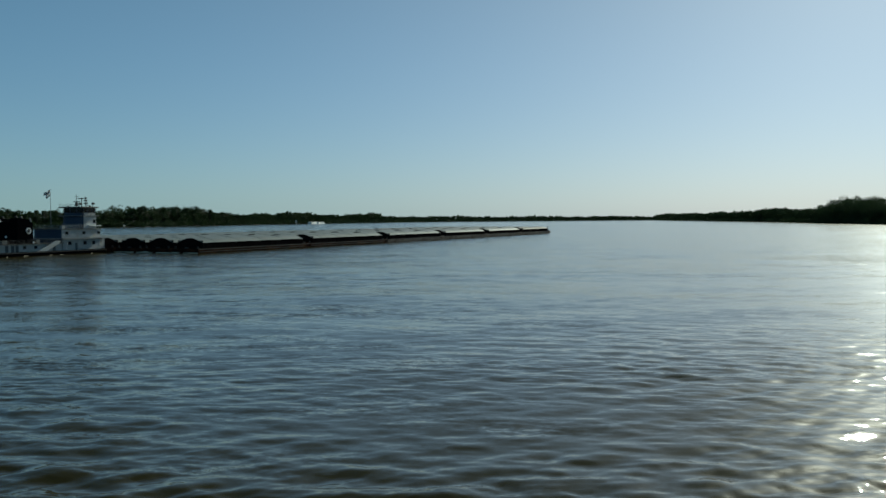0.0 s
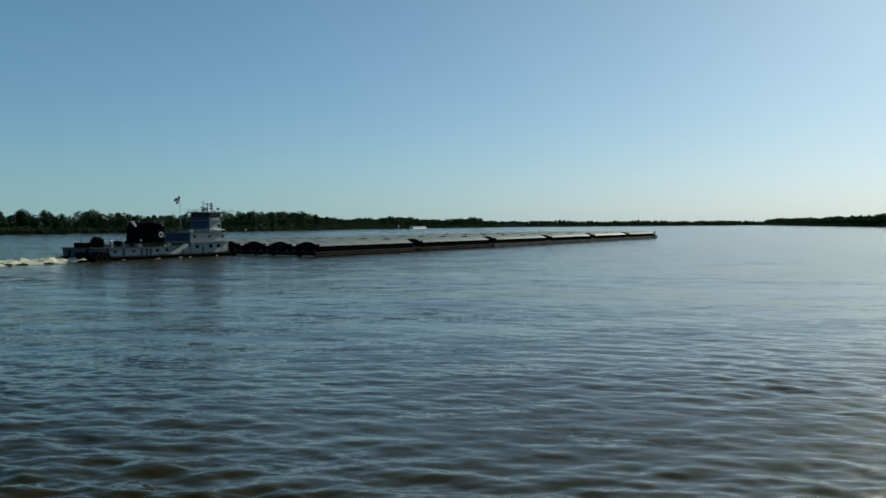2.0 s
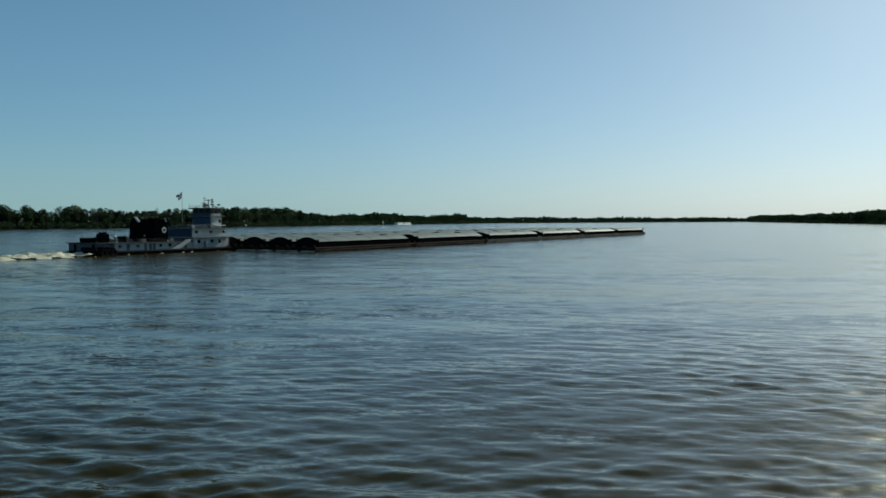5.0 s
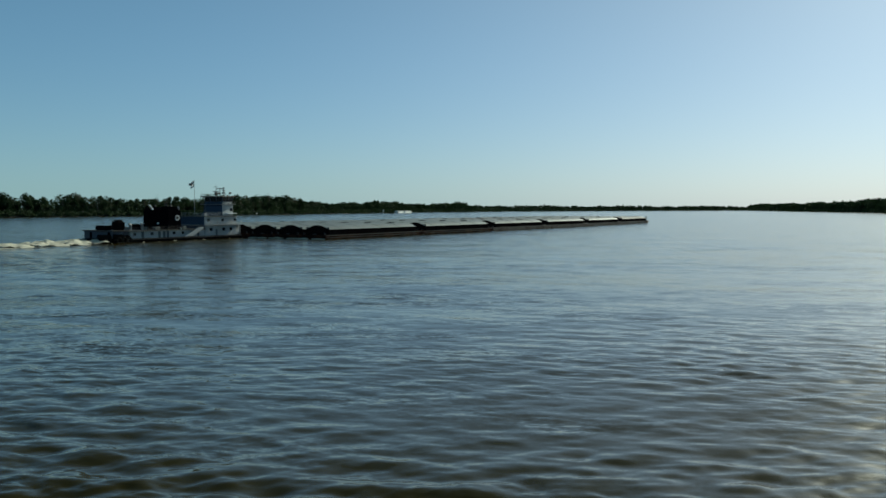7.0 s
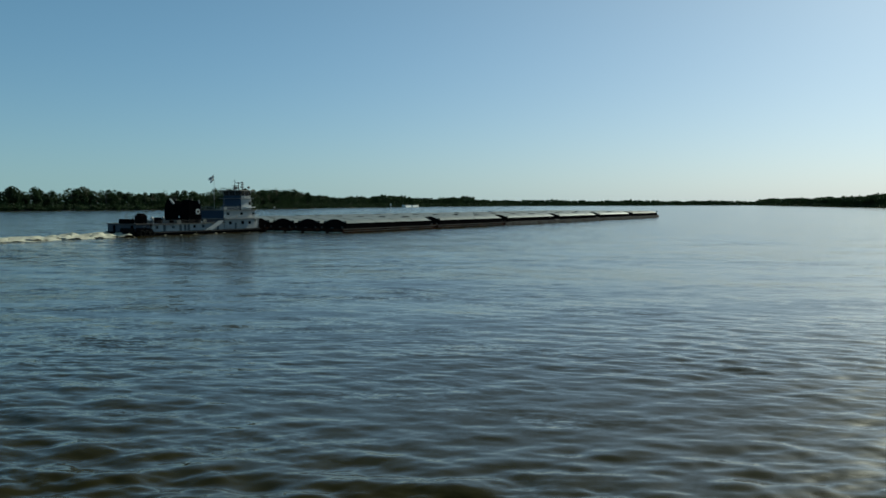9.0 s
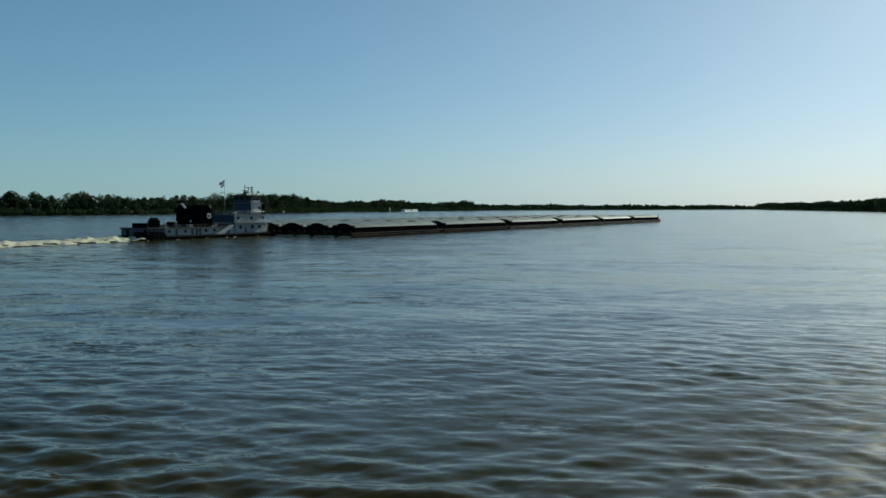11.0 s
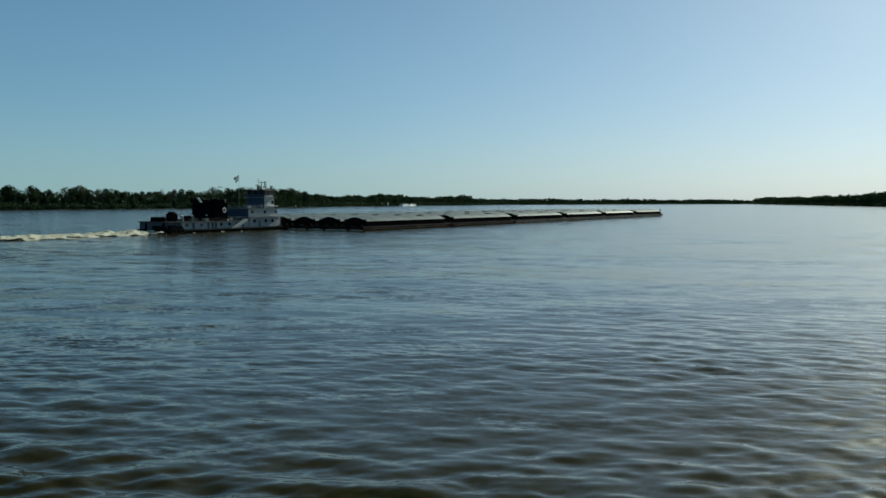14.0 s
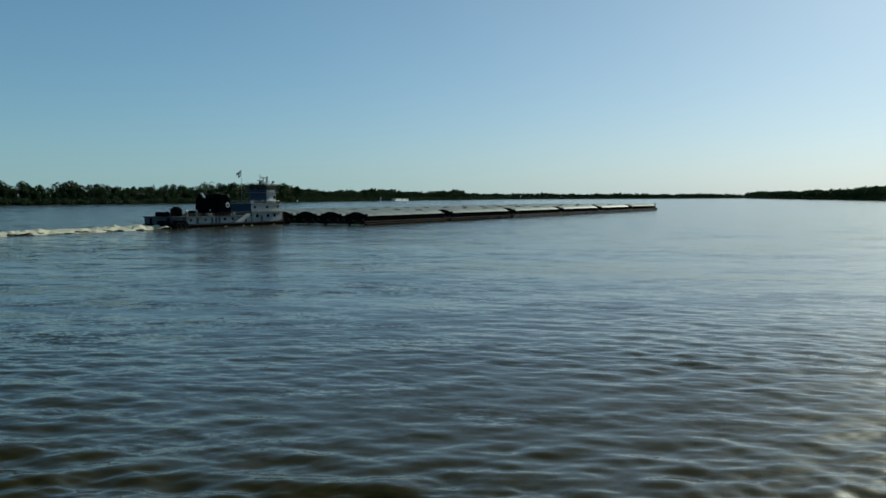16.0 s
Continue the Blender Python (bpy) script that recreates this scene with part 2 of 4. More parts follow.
        Lk.new(ce.outputs[0], fl.inputs[0]); fl.inputs[1].default_value = (amp * 0.8, amp, 0)
        sc = N.new("ShaderNodeVectorMath"); sc.operation = "SCALE"
        Lk.new(fl.outputs[0], sc.inputs[0]); Lk.new((ruff if patchy else band).outputs[0], sc.inputs["Scale"])
        if total is None:
            total = sc.outputs[0]
        else:
            su = N.new("ShaderNodeVectorMath"); su.operation = "ADD"
            Lk.new(total, su.inputs[0]); Lk.new(sc.outputs[0], su.inputs[1])
            total = su.outputs[0]
    geo = N.new("ShaderNodeNewGeometry")
    ad = N.new("ShaderNodeVectorMath"); ad.operation = "ADD"
    Lk.new(geo.outputs["Normal"], ad.inputs[0]); Lk.new(total, ad.inputs[1])
    nm = N.new("ShaderNodeVectorMath"); nm.operation = "NORMALIZE"
    Lk.new(ad.outputs[0], nm.inputs[0]); Lk.new(nm.outputs[0], b.inputs["Normal"])
    Lk.new(nm.outputs[0], b.inputs["Coat Normal"])
    return m


def foam_material():
    m = material("foam", (0.54, 0.51, 0.40), 0.85, vary=0.25, scale=1.5, bump=0.05)
    return m


M_GLASS, M_WATER, M_FOAM = glass_material(), water_material(), foam_material()
M_LEAF = leaf_material("leaves", (0.012, 0.026, 0.010), (0.040, 0.068, 0.026))
M_LEAF_PALE = leaf_material("young_leaves", (0.04, 0.052, 0.026), (0.085, 0.09, 0.05))


# ================= mesh helpers =================
def part(name, bm, mat, parent=None, label="", at=None):
    me = bpy.data.meshes.new(name)
    bm.to_mesh(me)
    bm.free()
    me.materials.append(mat)
    ob = new(name, me)
    if parent is not None:
        ob.parent = parent
    if at is not None:
        ob.matrix_basis = at
    if label:
        tagged(ob, label=label)
    return ob


def again(ob, m):
    """One more piece on the same mesh under the same parent."""
    c = ob.copy()
    scene.collection.objects.link(c)
    c.matrix_basis = m
    return c


def box(bm, x0, x1, y0, y1, z0, z1, bevel=0.0, taper=(0, 0)):
    """A box; taper draws its top in along x at the back and the front."""
    vs = [bm.verts.new((x + (taper[0] if x == x0 else -taper[1]) * (z == z1), y, z)) for z in (z0, z1) for x, y in ((x0, y0), (x1, y0), (x1, y1), (x0, y1))]
    fs = [bm.faces.new([vs[i] for i in f]) for f in ((3, 2, 1, 0), (4, 5, 6, 7), (0, 1, 5, 4), (1, 2, 6, 5), (2, 3, 7, 6), (3, 0, 4, 7))]
    if bevel:
        es = {e for f in fs for e in f.edges}
        bmesh.ops.bevel(bm, geom=list(es), offset=bevel, segments=1, affect="EDGES")
    return bm


def boxed(*args, **kw):
    return box(bmesh.new(), *args, **kw)


def rod(bm, a, b, r, sides=8, r2=None):
    a, b = Vector(a), Vector(b)
    m = Matrix.Translation((a + b) / 2) @ (b - a).to_track_quat("Z", "Y").to_matrix().to_4x4()
    bmesh.ops.create_cone(bm, cap_ends=True, segments=sides, radius1=r, radius2=r if r2 is None else r2, depth=(b - a).length, matrix=m)
    return bm


def rodded(*args, **kw):
    return rod(bmesh.new(), *args, **kw)


def prism(pts, y0, y1):
    """An outline in x and z carried from y0 to y1."""
    bm = bmesh.new()
    a = [bm.verts.new((x, y0, z)) for x, z in pts]
    c = [bm.verts.new((x, y1, z)) for x, z in pts]
    n = len(pts)
    bm.faces.new(a)
    bm.faces.new(c[::-1])
    for i in range(n):
        bm.faces.new((a[i], c[i], c[(i + 1) % n], a[(i + 1) % n]))
    bmesh.ops.recalc_face_normals(bm, faces=bm.faces)
    return bm


def mesh_of(name, verts, faces, mat, smooth=False):
    me = bpy.data.meshes.new(name)
    me.from_pydata(verts, [], faces)
    me.materials.append(mat)
    if smooth:
        me.polygons.foreach_set("use_smooth", [True] * len(me.polygons))
    me.update()
    return me


def thing(name, label, category, group=""):
    return tagged(new(name), label, category, group)


# ================= the river =================
def axis(lo, hi, step, far, grow):
    """Even steps from lo to hi, growing ones out to far."""
    mid = list(np.arange(lo, hi + step / 2, step))
    up, d = [], step
    while (up[-1] if up else mid[-1]) < far:
        d *= grow
        up.append((up[-1] if up else mid[-1]) + d)
    dn, d = [], step
    while (dn[-1] if dn else mid[0]) > -far:
        d *= grow
        dn.append((dn[-1] if dn else mid[0]) - d)
    return np.array(dn[::-1] + mid + up)


def river():
    rng = np.random.default_rng(4)
    xs, ys = axis(-60, 74, 0.20, 4900, 1.10), axis(21, 100, 0.155, 4900, 1.10)
    X, Y = np.meshgrid(xs, ys)
    Z = np.zeros_like(X)
    for _ in range(120):
        lam = 0.5 * (4.6 / 0.5) ** rng.random()
        ang = radians(rng.normal(84, 32))
        k = 2 * np.pi / lam
        ph = k * (X * math.cos(ang) + Y * math.sin(ang)) + rng.random() * 6.283
        ph += 1.1 * np.sin(0.17 * X + 0.09 * Y + rng.random() * 6) + 1.1 * np.sin(0.21 * Y - 0.08 * X + rng.random() * 6)
        # each train comes in groups
        g = 0.55 + 0.45 * np.sin(X * rng.uniform(0.03, 0.12) + Y * rng.uniform(-0.15, 0.15) + rng.random() * 6.283)
        Z += 0.0072 * lam ** 0.85 * g * (np.sin(ph) + 0.15 * np.cos(2 * ph))
    calm = 0.74 + 0.5 * np.sin(X * 0.06 + 1 + 0.8 * np.sin(Y * 0.07)) * np.sin(Y * 0.11 + 0.4 + 0.7 * np.sin(X * 0.05))
    fade = np.clip((X + 75) / 25, 0, 1) * np.clip((92 - X) / 25, 0, 1) * np.clip((Y - 10) / 12, 0, 1)
    fade *= np.interp(Y, [28, 42, 60, 90, 118], [1.5, 0.55, 0.20, 0.05, 0.0])
    Z *= calm * fade * np.interp(X, [-45, -5, 15], [1.1, 1.0, 1.3])
    ny, nx = X.shape
    me = bpy.data.meshes.new("water")
    me.vertices.add(nx * ny)
    me.vertices.foreach_set("co", np.stack([X, Y, Z], -1).astype(np.float32).ravel())
    i = (np.arange(ny - 1)[:, None] * nx + np.arange(nx - 1)[None, :]).ravel()
    quads = np.stack([i, i + 1, i + 1 + nx, i + nx], -1).astype(np.int32)
    me.loops.add(quads.size)
    me.loops.foreach_set("vertex_index", quads.ravel())
    me.polygons.add(len(quads))
    me.polygons.foreach_set("loop_start", np.arange(0, quads.size, 4, dtype=np.int32))
    me.polygons.foreach_set("use_smooth", np.ones(len(quads), dtype=bool))
    me.update(calc_edges=True)
    me.materials.append(M_WATER)
    return tagged(new("water", me), "rippled muddy brown river water reflecting blue sky", "water", kind="structure")


WATER = river()

# ---- the banks: shore lines from behind the camera to the far bend ----
SHORE_A = [(-820, -2600), (-780, -600), (-720, 200), (-640, 560), (-572, 847), (-489, 1010), (-414, 1195), (-359, 1449), (-255, 1960), (-70, 2550), (300, 3000), (720, 3430), (1300, 3900), (2300, 4500)]
SHORE_B = [(430, -2600), (440, -400), (470, 300), (510, 760), (548, 1061), (600, 1390), (690, 1852), (745, 2430), (800, 3000), (868, 3560), (1000, 3720), (1700, 4150), (2400, 4400)]


def along(pts, d):
    """The place d metres along a line of points, and its direction."""
    for a, b in zip(pts, pts[1:]):
        a, b = Vector(a), Vector(b)
        n = (b - a).length
        if d <= n:
            return a + (b - a) * (d / n), (b - a).normalized()
        d -= n
    return b, (b - a).normalized()


def length(pts):
    return sum((Vector(b) - Vector(a)).length for a, b in zip(pts, pts[1:]))


def bank(name, pts, side, label):
    """side: 1 when the land lies to the left of the line, -1 to the right."""
    offs = [(-9, -1.6), (-1.5, -0.25), (0.5, 0.25), (4, 1.2), (9, 1.9), (40, 2.3), (150, 2.6), (600, 2.6), (1800, 2.6)]
    n = int(length(pts) / 22)
    verts, faces = [], []
    for i in range(n + 1):
        p, d = along(pts, i * length(pts) / n)
        p0, d0 = along(pts, max(0, i * length(pts) / n - 130))
        p1, d1 = along(pts, min(length(pts) - 1, i * length(pts) / n + 130))
        d = (p1 - p0).normalized()
        nrm = Vector((-d.y, d.x)) * side
        for o, z in offs:
            j = 1.8 * noise.noise((p.x * 0.02, p.y * 0.02, o)) if o < 50 else 0
            verts.append((p.x + nrm.x * (o + 2 * j), p.y + nrm.y * (o + 2 * j), z + 0.35 * j * (z > 0.5)))
    k = len(offs)
    for i in range(n):
        for j in range(k - 1):
            f = (i * k + j, (i + 1) * k + j, (i + 1) * k + j + 1, i * k + j + 1)
            faces.append(f if side < 0 else f[::-1])
    me = mesh_of(name, verts, faces, M_MUD)
    me.materials.append(M_GRASS)
    me.polygons.foreach_set("material_index", [0 if i % (k - 1) < 3 else 1 for i in range(len(faces))])
    return tagged(new(name, me), label, "river bank", kind="structure")


bank("ground_west", SHORE_A, 1, "low muddy river bank with scrub below dark woods")
bank("ground_east", SHORE_B, -1, "low dark river bank with scrub below tall woods")


# ================= woods =================
def clumps(rng, centres, radii, count, size):
    """Leaf clumps: small bent quads strewn over the shells of several lobes."""
    lobe = rng.integers(0, len(centres), count)
    d = rng.normal(size=(count, 3))
    d /= np.linalg.norm(d, axis=1)[:, None]
    r = 1 - 0.55 * rng.random(count) ** 2
    p = centres[lobe] + d * radii[lobe] * r[:, None]
    a = rng.normal(size=(count, 3)); a /= np.linalg.norm(a, axis=1)[:, None]
    b = np.cross(a, rng.normal(size=(count, 3))); b /= np.linalg.norm(b, axis=1)[:, None]
    s = (size * (0.6 + 0.8 * rng.random(count)))[:, None]
    bend = np.cross(a, b) * s * 0.35
    quad = np.stack([p - a * s, p + b * s * 0.8 + bend, p + a * s, p - b * s * 0.8 + bend], 1)
    return quad.reshape(-1, 3)


def lobes(rng, h, spread, low):
    """Lobes of a crown for a tree of height h."""
    n = rng.integers(6, 10)
    ang, rad = rng.random(n) * 6.283, spread * 0.62 * np.sqrt(rng.random(n))
    zz = h * (low + (0.90 - low) * rng.random(n))
    zz[0], rad[0] = h * 0.86, spread * 0.12
    taper = 1 - 0.55 * np.clip((zz / h - 0.55) / 0.45, 0, 1)
    c = np.stack([rad * np.cos(ang) * taper, rad * np.sin(ang) * taper, zz], 1)
    rr = spread * (0.34 + 0.22 * rng.random(n))
    R3 = np.stack([rr, rr, rr * (0.75 + 0.35 * rng.random(n))], 1)
    c[:, 2] = np.minimum(c[:, 2], h - R3[:, 2])
    return c, R3


def quads_mesh(name, v, mat):
    f = np.arange(len(v)).reshape(-1, 4)
    return mesh_of(name, v.tolist(), f.tolist(), mat)


def tree(seed, h, spread, mat, leaves, size, low=0.3, label="", bare=False):
    rng = np.random.default_rng(seed)
    root = thing("tree", label, "tree", "trees along the river bank")
    c, R3 = lobes(rng, h, spread, low)
    bm = bmesh.new()
    lean = Vector((rng.normal() * 0.6, rng.normal() * 0.6, 0))
    top = Vector((0, 0, h * 0.72)) + lean
    rod(bm, (0, 0, -0.6), Vector((0, 0, h * 0.35)) + lean * 0.4, 0.42, 7, 0.3)
    rod(bm, Vector((0, 0, h * 0.34)) + lean * 0.4, top, 0.3, 6, 0.1)
    for i in range(len(c)):
        z0 = h * (0.22 + 0.3 * rng.random())
        rod(bm, (lean.x * 0.3, lean.y * 0.3, z0), c[i], 0.16, 5, 0.05)
    if bare:
        for i in range(70):
            a = Vector(c[rng.integers(0, len(c))])
            b = a + Vector((rng.normal(), rng.normal(), 0.9 + abs(rng.normal()))) * h * 0.075
            rod(bm, a, b, 0.07, 3, 0.03)
    part("trunk", bm, M_BARK, root)
    crown = new("crown", quads_mesh("crown", clumps(rng, c, R3, leaves, size), mat))
    crown.parent = root
    return root


# height of the wood's edge against distance along each shore
def height_a(p):
    d = p.length
    return 18.8 if d < 1080 else 22.5 if d < 1250 else (25.0 if d < 1480 else (20.5 if d < 2300 else 15.5))


def height_b(p):
    d = p.length
    return 36.0 if d < 1500 else (25.0 if d < 2300 else 22.0)


def woods():
    rng = np.random.default_rng(11)
    kinds = [tree(21, 20, 7.5, M_LEAF, 900, 0.62, 0.22, "broad dark green leafy tree on the river bank"),
             tree(22, 20, 6.0, M_LEAF, 800, 0.6, 0.15, "dense dark green tree with an uneven crown"),
             tree(23, 20, 8.5, M_LEAF, 1000, 0.65, 0.25, "wide spreading green tree among the bank woods"),
             tree(24, 20, 5.0, M_LEAF_PALE, 520, 0.5, 0.3, "slender tree with pale young spring leaves"),
             tree(25, 20, 6.0, M_LEAF_PALE, 210, 0.42, 0.45, "nearly bare tree with thin grey branches", True),
             tree(26, 20, 5.5, M_LEAF, 700, 0.55, 0.2, "narrow green tree with a ragged top")]
    used = set()
    verts = {"a": [], "b": []}
    base = []
    for key, pts, side, hfun, lo, hi in (("a", SHORE_A, 1, height_a, 3150, 4150), ("b", SHORE_B, -1, height_b, 3350, 4150)):
        total = length(pts)
        d = 2600.0
        while d < total - 300:
            p, t = along(pts, d)
            nrm = Vector((-t.y, t.x)) * side
            near = lo <= d <= hi
            dist = p.length
            gap = 9.0 if near else max(9.0, dist / 170)
            h0 = hfun(p)
            swell = 1 + 0.10 * math.sin(d * 0.013) + 0.09 * math.sin(d * 0.047 + 1.3) + 0.05 * math.sin(d * 0.13)
            for row in range(7 if near else 4):
                q = p + t * rng.uniform(-0.5, 0.5) * gap + nrm * (9 + row * 9 + rng.uniform(-3, 3))
                tall = h0 * swell * rng.uniform(*((0.60, 1.10) if dist < 1400 else (0.82, 1.02))) * (0.72 if row == 0 else 1.0)
                if rng.random() < 0.07 and row == 1 and dist < 1400:
                    tall *= 1.18
                if near and row in (1, 2) and len(base) < 290:
                    kind = rng.choice([0, 0, 1, 2, 2, 3, 3, 4, 4, 5])
                    m = pose(q.x, q.y, 2.0, 0, 0, rng.uniform(0, 360))
                    s = tall / 20
                    if kind not in used:
                        ob = kinds[kind]
                        used.add(kind)
                        ob.matrix_basis = m
                    else:
                        ob = copy_thing(kinds[kind], m)
                    w = s * rng.uniform(0.85, 1.15)
                    ob.scale = (w, w, s)
                    base.append(ob)
                else:
                    sp = tall * rng.uniform(0.30, 0.42) * (1 if near else max(1, gap / 12))
                    c, R3 = lobes(rng, tall, sp, 0.05 if row in (0, 3, 5) else 0.25)
                    n = 200 if near else int(np.clip(260000 / dist, 60, 150))
                    verts[key].append(clumps(rng, c, R3, n, 0.85 if near else dist / 1250) + np.array([q.x, q.y, 1.8]))
            # low scrub along the water's edge
            for _ in range(4):
                q = p + t * rng.uniform(-0.5, 0.5) * gap + nrm * rng.uniform(-1.2, 10.0)
                tall = rng.uniform(3.5, 9.0)
                c, R3 = lobes(rng, tall, gap * 0.75, 0.0)
                verts[key].append(clumps(rng, c, R3, 70 if near else 30, 0.9 if near else dist / 1250) + np.array([q.x, q.y, 0.2]))
            d += gap
    for key, label in (("a", "dark green woods and scrub lining the far bank"), ("b", "tall dark woods lining the river's other bank")):
        tagged(new("woods", quads_mesh("woods", np.concatenate(verts[key]), M_LEAF)), label, "woods", kind="stuff")


woods()

# ================= the tow =================
TOW_X, TOW_Y, HEADING, SWING, SPEED = -69.79, 244.2, 23.63, 0.0322, 2.518
TIMES = (0.0, 4.0, 8.0, 12.0, 16.0)


def on_tow(t, s, w, z=0.0):
    """The pose at t seconds of a thing s metres ahead of the barges' stern line and w metres in from the tow's starboard side."""
    h0, h = radians(HEADING), radians(HEADING + SWING * (t - 8))
    x = TOW_X + SPEED * t * math.sin(h0) + s * math.sin(h) - w * math.cos(h)
    y = TOW_Y + SPEED * t * math.cos(h0) + s * math.cos(h) + w * math.sin(h)
    return pose(x, y, z, 0, 0, 90 - math.degrees(h))


MOVERS = []   # thing, s, w


def moving(ob, s, w):
    ob.matrix_basis = on_tow(0, s, w)
    MOVERS.append((ob, s, w))
    return ob


BARGE_L, BARGE_W = 59.4, 10.67


def arch(x0, x1, half, z0, crown, thick):
    """An arched hatch cover with thickness and down-turned edges."""
    bm = bmesh.new()
    prof = []
    for i in range(9):
        u = -1 + i / 4
        prof.append((u * half, z0 + (crown - z0) * (1 - abs(u) ** 2.0)))
    inner = [(y * 0.97, max(z0, z - thick)) for y, z in prof]
    ring = prof + inner[::-1]
    a = [bm.verts.new((x0, y, z)) for y, z in ring]
    c = [bm.verts.new((x1, y, z)) for y, z in ring]
    n = len(ring)
    for i in range(n):
        bm.faces.new((a[i], a[(i + 1) % n], c[(i + 1) % n], c[i]))
    for i in range(8):
        bm.faces.new((a[i], a[n - 1 - i], a[n - 2 - i], a[i + 1]))
        bm.faces.new((c[i], c[i + 1], c[n - 2 - i], c[n - 1 - i]))
    bmesh.ops.recalc_face_normals(bm, faces=bm.faces)
    return bm


def barge(cover_mat, label, hull_mat=M_HULL):
    """A covered hopper barge: x from its stern to its bow, y across from its starboard side."""
    root = thing("barge", label, "barge", "barges of the tow")
    L, W = BARGE_L - 0.25, BARGE_W - 0.2
    hull = part("hull", prism([(0.0, 0.4), (0.35, -1.4), (L - 5.5, -1.4), (L, 0.5), (L, 1.55), (L - 2, 1.3), (2, 1.3), (0.0, 1.3)], 0, W), hull_mat, root)
    bm = bmesh.new()
    for y in (-0.06, W - 0.02):
        box(bm, 0.2, L - 0.2, y, y + 0.08, 1.05, 1.25)
        box(bm, 0.6, L - 4.0, y, y + 0.08, 0.38, 0.52)
    part("rub_rail", bm, M_STEEL, hull)
    bm = bmesh.new()
    x0, x1, y0, y1 = 3.0, L - 3.6, 0.62, W - 0.62
    box(bm, x0, x1, y0, y0 + 0.12, 1.3, 2.98)
    box(bm, x0, x1, y1 - 0.12, y1, 1.3, 2.98)
    box(bm, x0, x0 + 0.12, y0 + 0.12, y1 - 0.12, 1.3, 3.62)
    box(bm, x1 - 0.12, x1, y0 + 0.12, y1 - 0.12, 1.3, 3.62)
    for i in range(18):
        x = x0 + 1.4 + i * 2.9
        box(bm, x, x + 0.1, y0 - 0.09, y0 - 0.003, 1.3, 2.9)
        box(bm, x, x + 0.1, y1 + 0.003, y1 + 0.09, 1.3, 2.9)
    part("coaming", bm, M_COAMING, root)
    bm = bmesh.new()
    ring = [(-3.7, 1.31)] + [(3.7 * (-1 + i / 5), 2.9 + 1.42 * (1 - abs(-1 + i / 5) ** 2.4)) for i in range(11)] + [(3.7, 1.31)]
    front = [bm.verts.new((x0 - 0.35, W / 2 + y, z)) for y, z in ring]
    back = [bm.verts.new((x0 - 0.02, W / 2 + y, z)) for y, z in ring]
    bm.faces.new(front)
    bm.faces.new(back[::-1])
    for i in range(len(ring)):
        bm.faces.new((front[i], back[i], back[(i + 1) % len(ring)], front[(i + 1) % len(ring)]))
    bmesh.ops.recalc_face_normals(bm, faces=bm.faces)
    # its black puts the shade of the stern-facing cover end into the colour
    part("headwall", bm, M_COAMING, root, "arched headwall, black for the shaded cover end")
    step = (x1 - x0) / 9
    mid, half = W / 2, (y1 - y0) / 2 + 0.08
    low = part("cover", arch(-0.12, step + 0.12, half, 2.98, 4.24, 0.10), cover_mat, root)
    low.matrix_basis = pose(x0, mid, 0)
    high = part("cover", arch(-0.2, step + 0.2, half + 0.12, 3.02, 4.32, 0.10), cover_mat, root)
    high.matrix_basis = pose(x0 + step, mid, 0)
    for i in range(2, 9):
        again((low, high)[i % 2], pose(x0 + i * step, mid, 0))
    bm = bmesh.new()
    for dy in (-0.22, 0.22):
        rod(bm, (0, dy, 1.28), (0, dy, 1.95), 0.13, 8)
        rod(bm, (0, dy, 1.95), (0, dy, 2.02), 0.19, 8)
    box(bm, -0.25, 0.25, -0.45, 0.45, 1.29, 1.35)
    bitt = part("bitt", bm, M_STEEL, root)
    bitt.matrix_basis = pose(1.4, 1.2, 0)
    for x, y in ((1.4, W - 1.2), (L - 1.9, 1.2), (L - 1.9, W - 1.2)):
        again(bitt, pose(x, y, 0))
    bm = boxed(1.0, 1.9, mid - 0.45, mid + 0.45, 1.29, 1.65, bevel=0.05)
    part("deck_hatch", bm, M_STEEL, root)
    return root


def barges():
    pale = barge(M_COVER, "rust-brown hopper barge with arched pale grey covers")
    dark = barge(M_COVER_DARK, "faded grey-brown hopper barge with dark weathered covers", M_HULL_PALE)
    faded = barge(M_COVER, "faded grey-brown hopper barge with arched pale covers", M_HULL_PALE)
    first = {id(pale): True, id(dark): True, id(faded): True}
    for j in range(7):
        for i in range(6):
            src = dark if (i, j) in ((5, 0), (3, 4)) else faded if i >= 2 and j == 0 else pale
            s, w = i * BARGE_L, j * BARGE_W
            if first[id(src)]:
                ob, first[id(src)] = src, False
            else:
                ob = copy_thing(src, on_tow(0, s, w))
            moving(ob, s, w)


barges()


def jackstaff():
    """A short staff with its light at the head of the tow."""
    root = thing("jackstaff", "dark steel jackstaff with a lamp at the tow's head", "staff")
    part("pole", rodded((0, 0, 1.3), (0, 0, 4.9), 0.09, 8, 0.06), M_STEEL, root)
    part("lamp", boxed(-0.35, 0.35, -0.35, 0.35, 3.6, 4.3, bevel=0.08), M_STEEL, root)
    part("foot_plate", boxed(-0.5, 0.5, -0.5, 0.5, 1.3, 1.6, bevel=0.04), M_STEEL, root)
    moving(root, 6 * BARGE_L - 1.4, 1.2)


jackstaff()


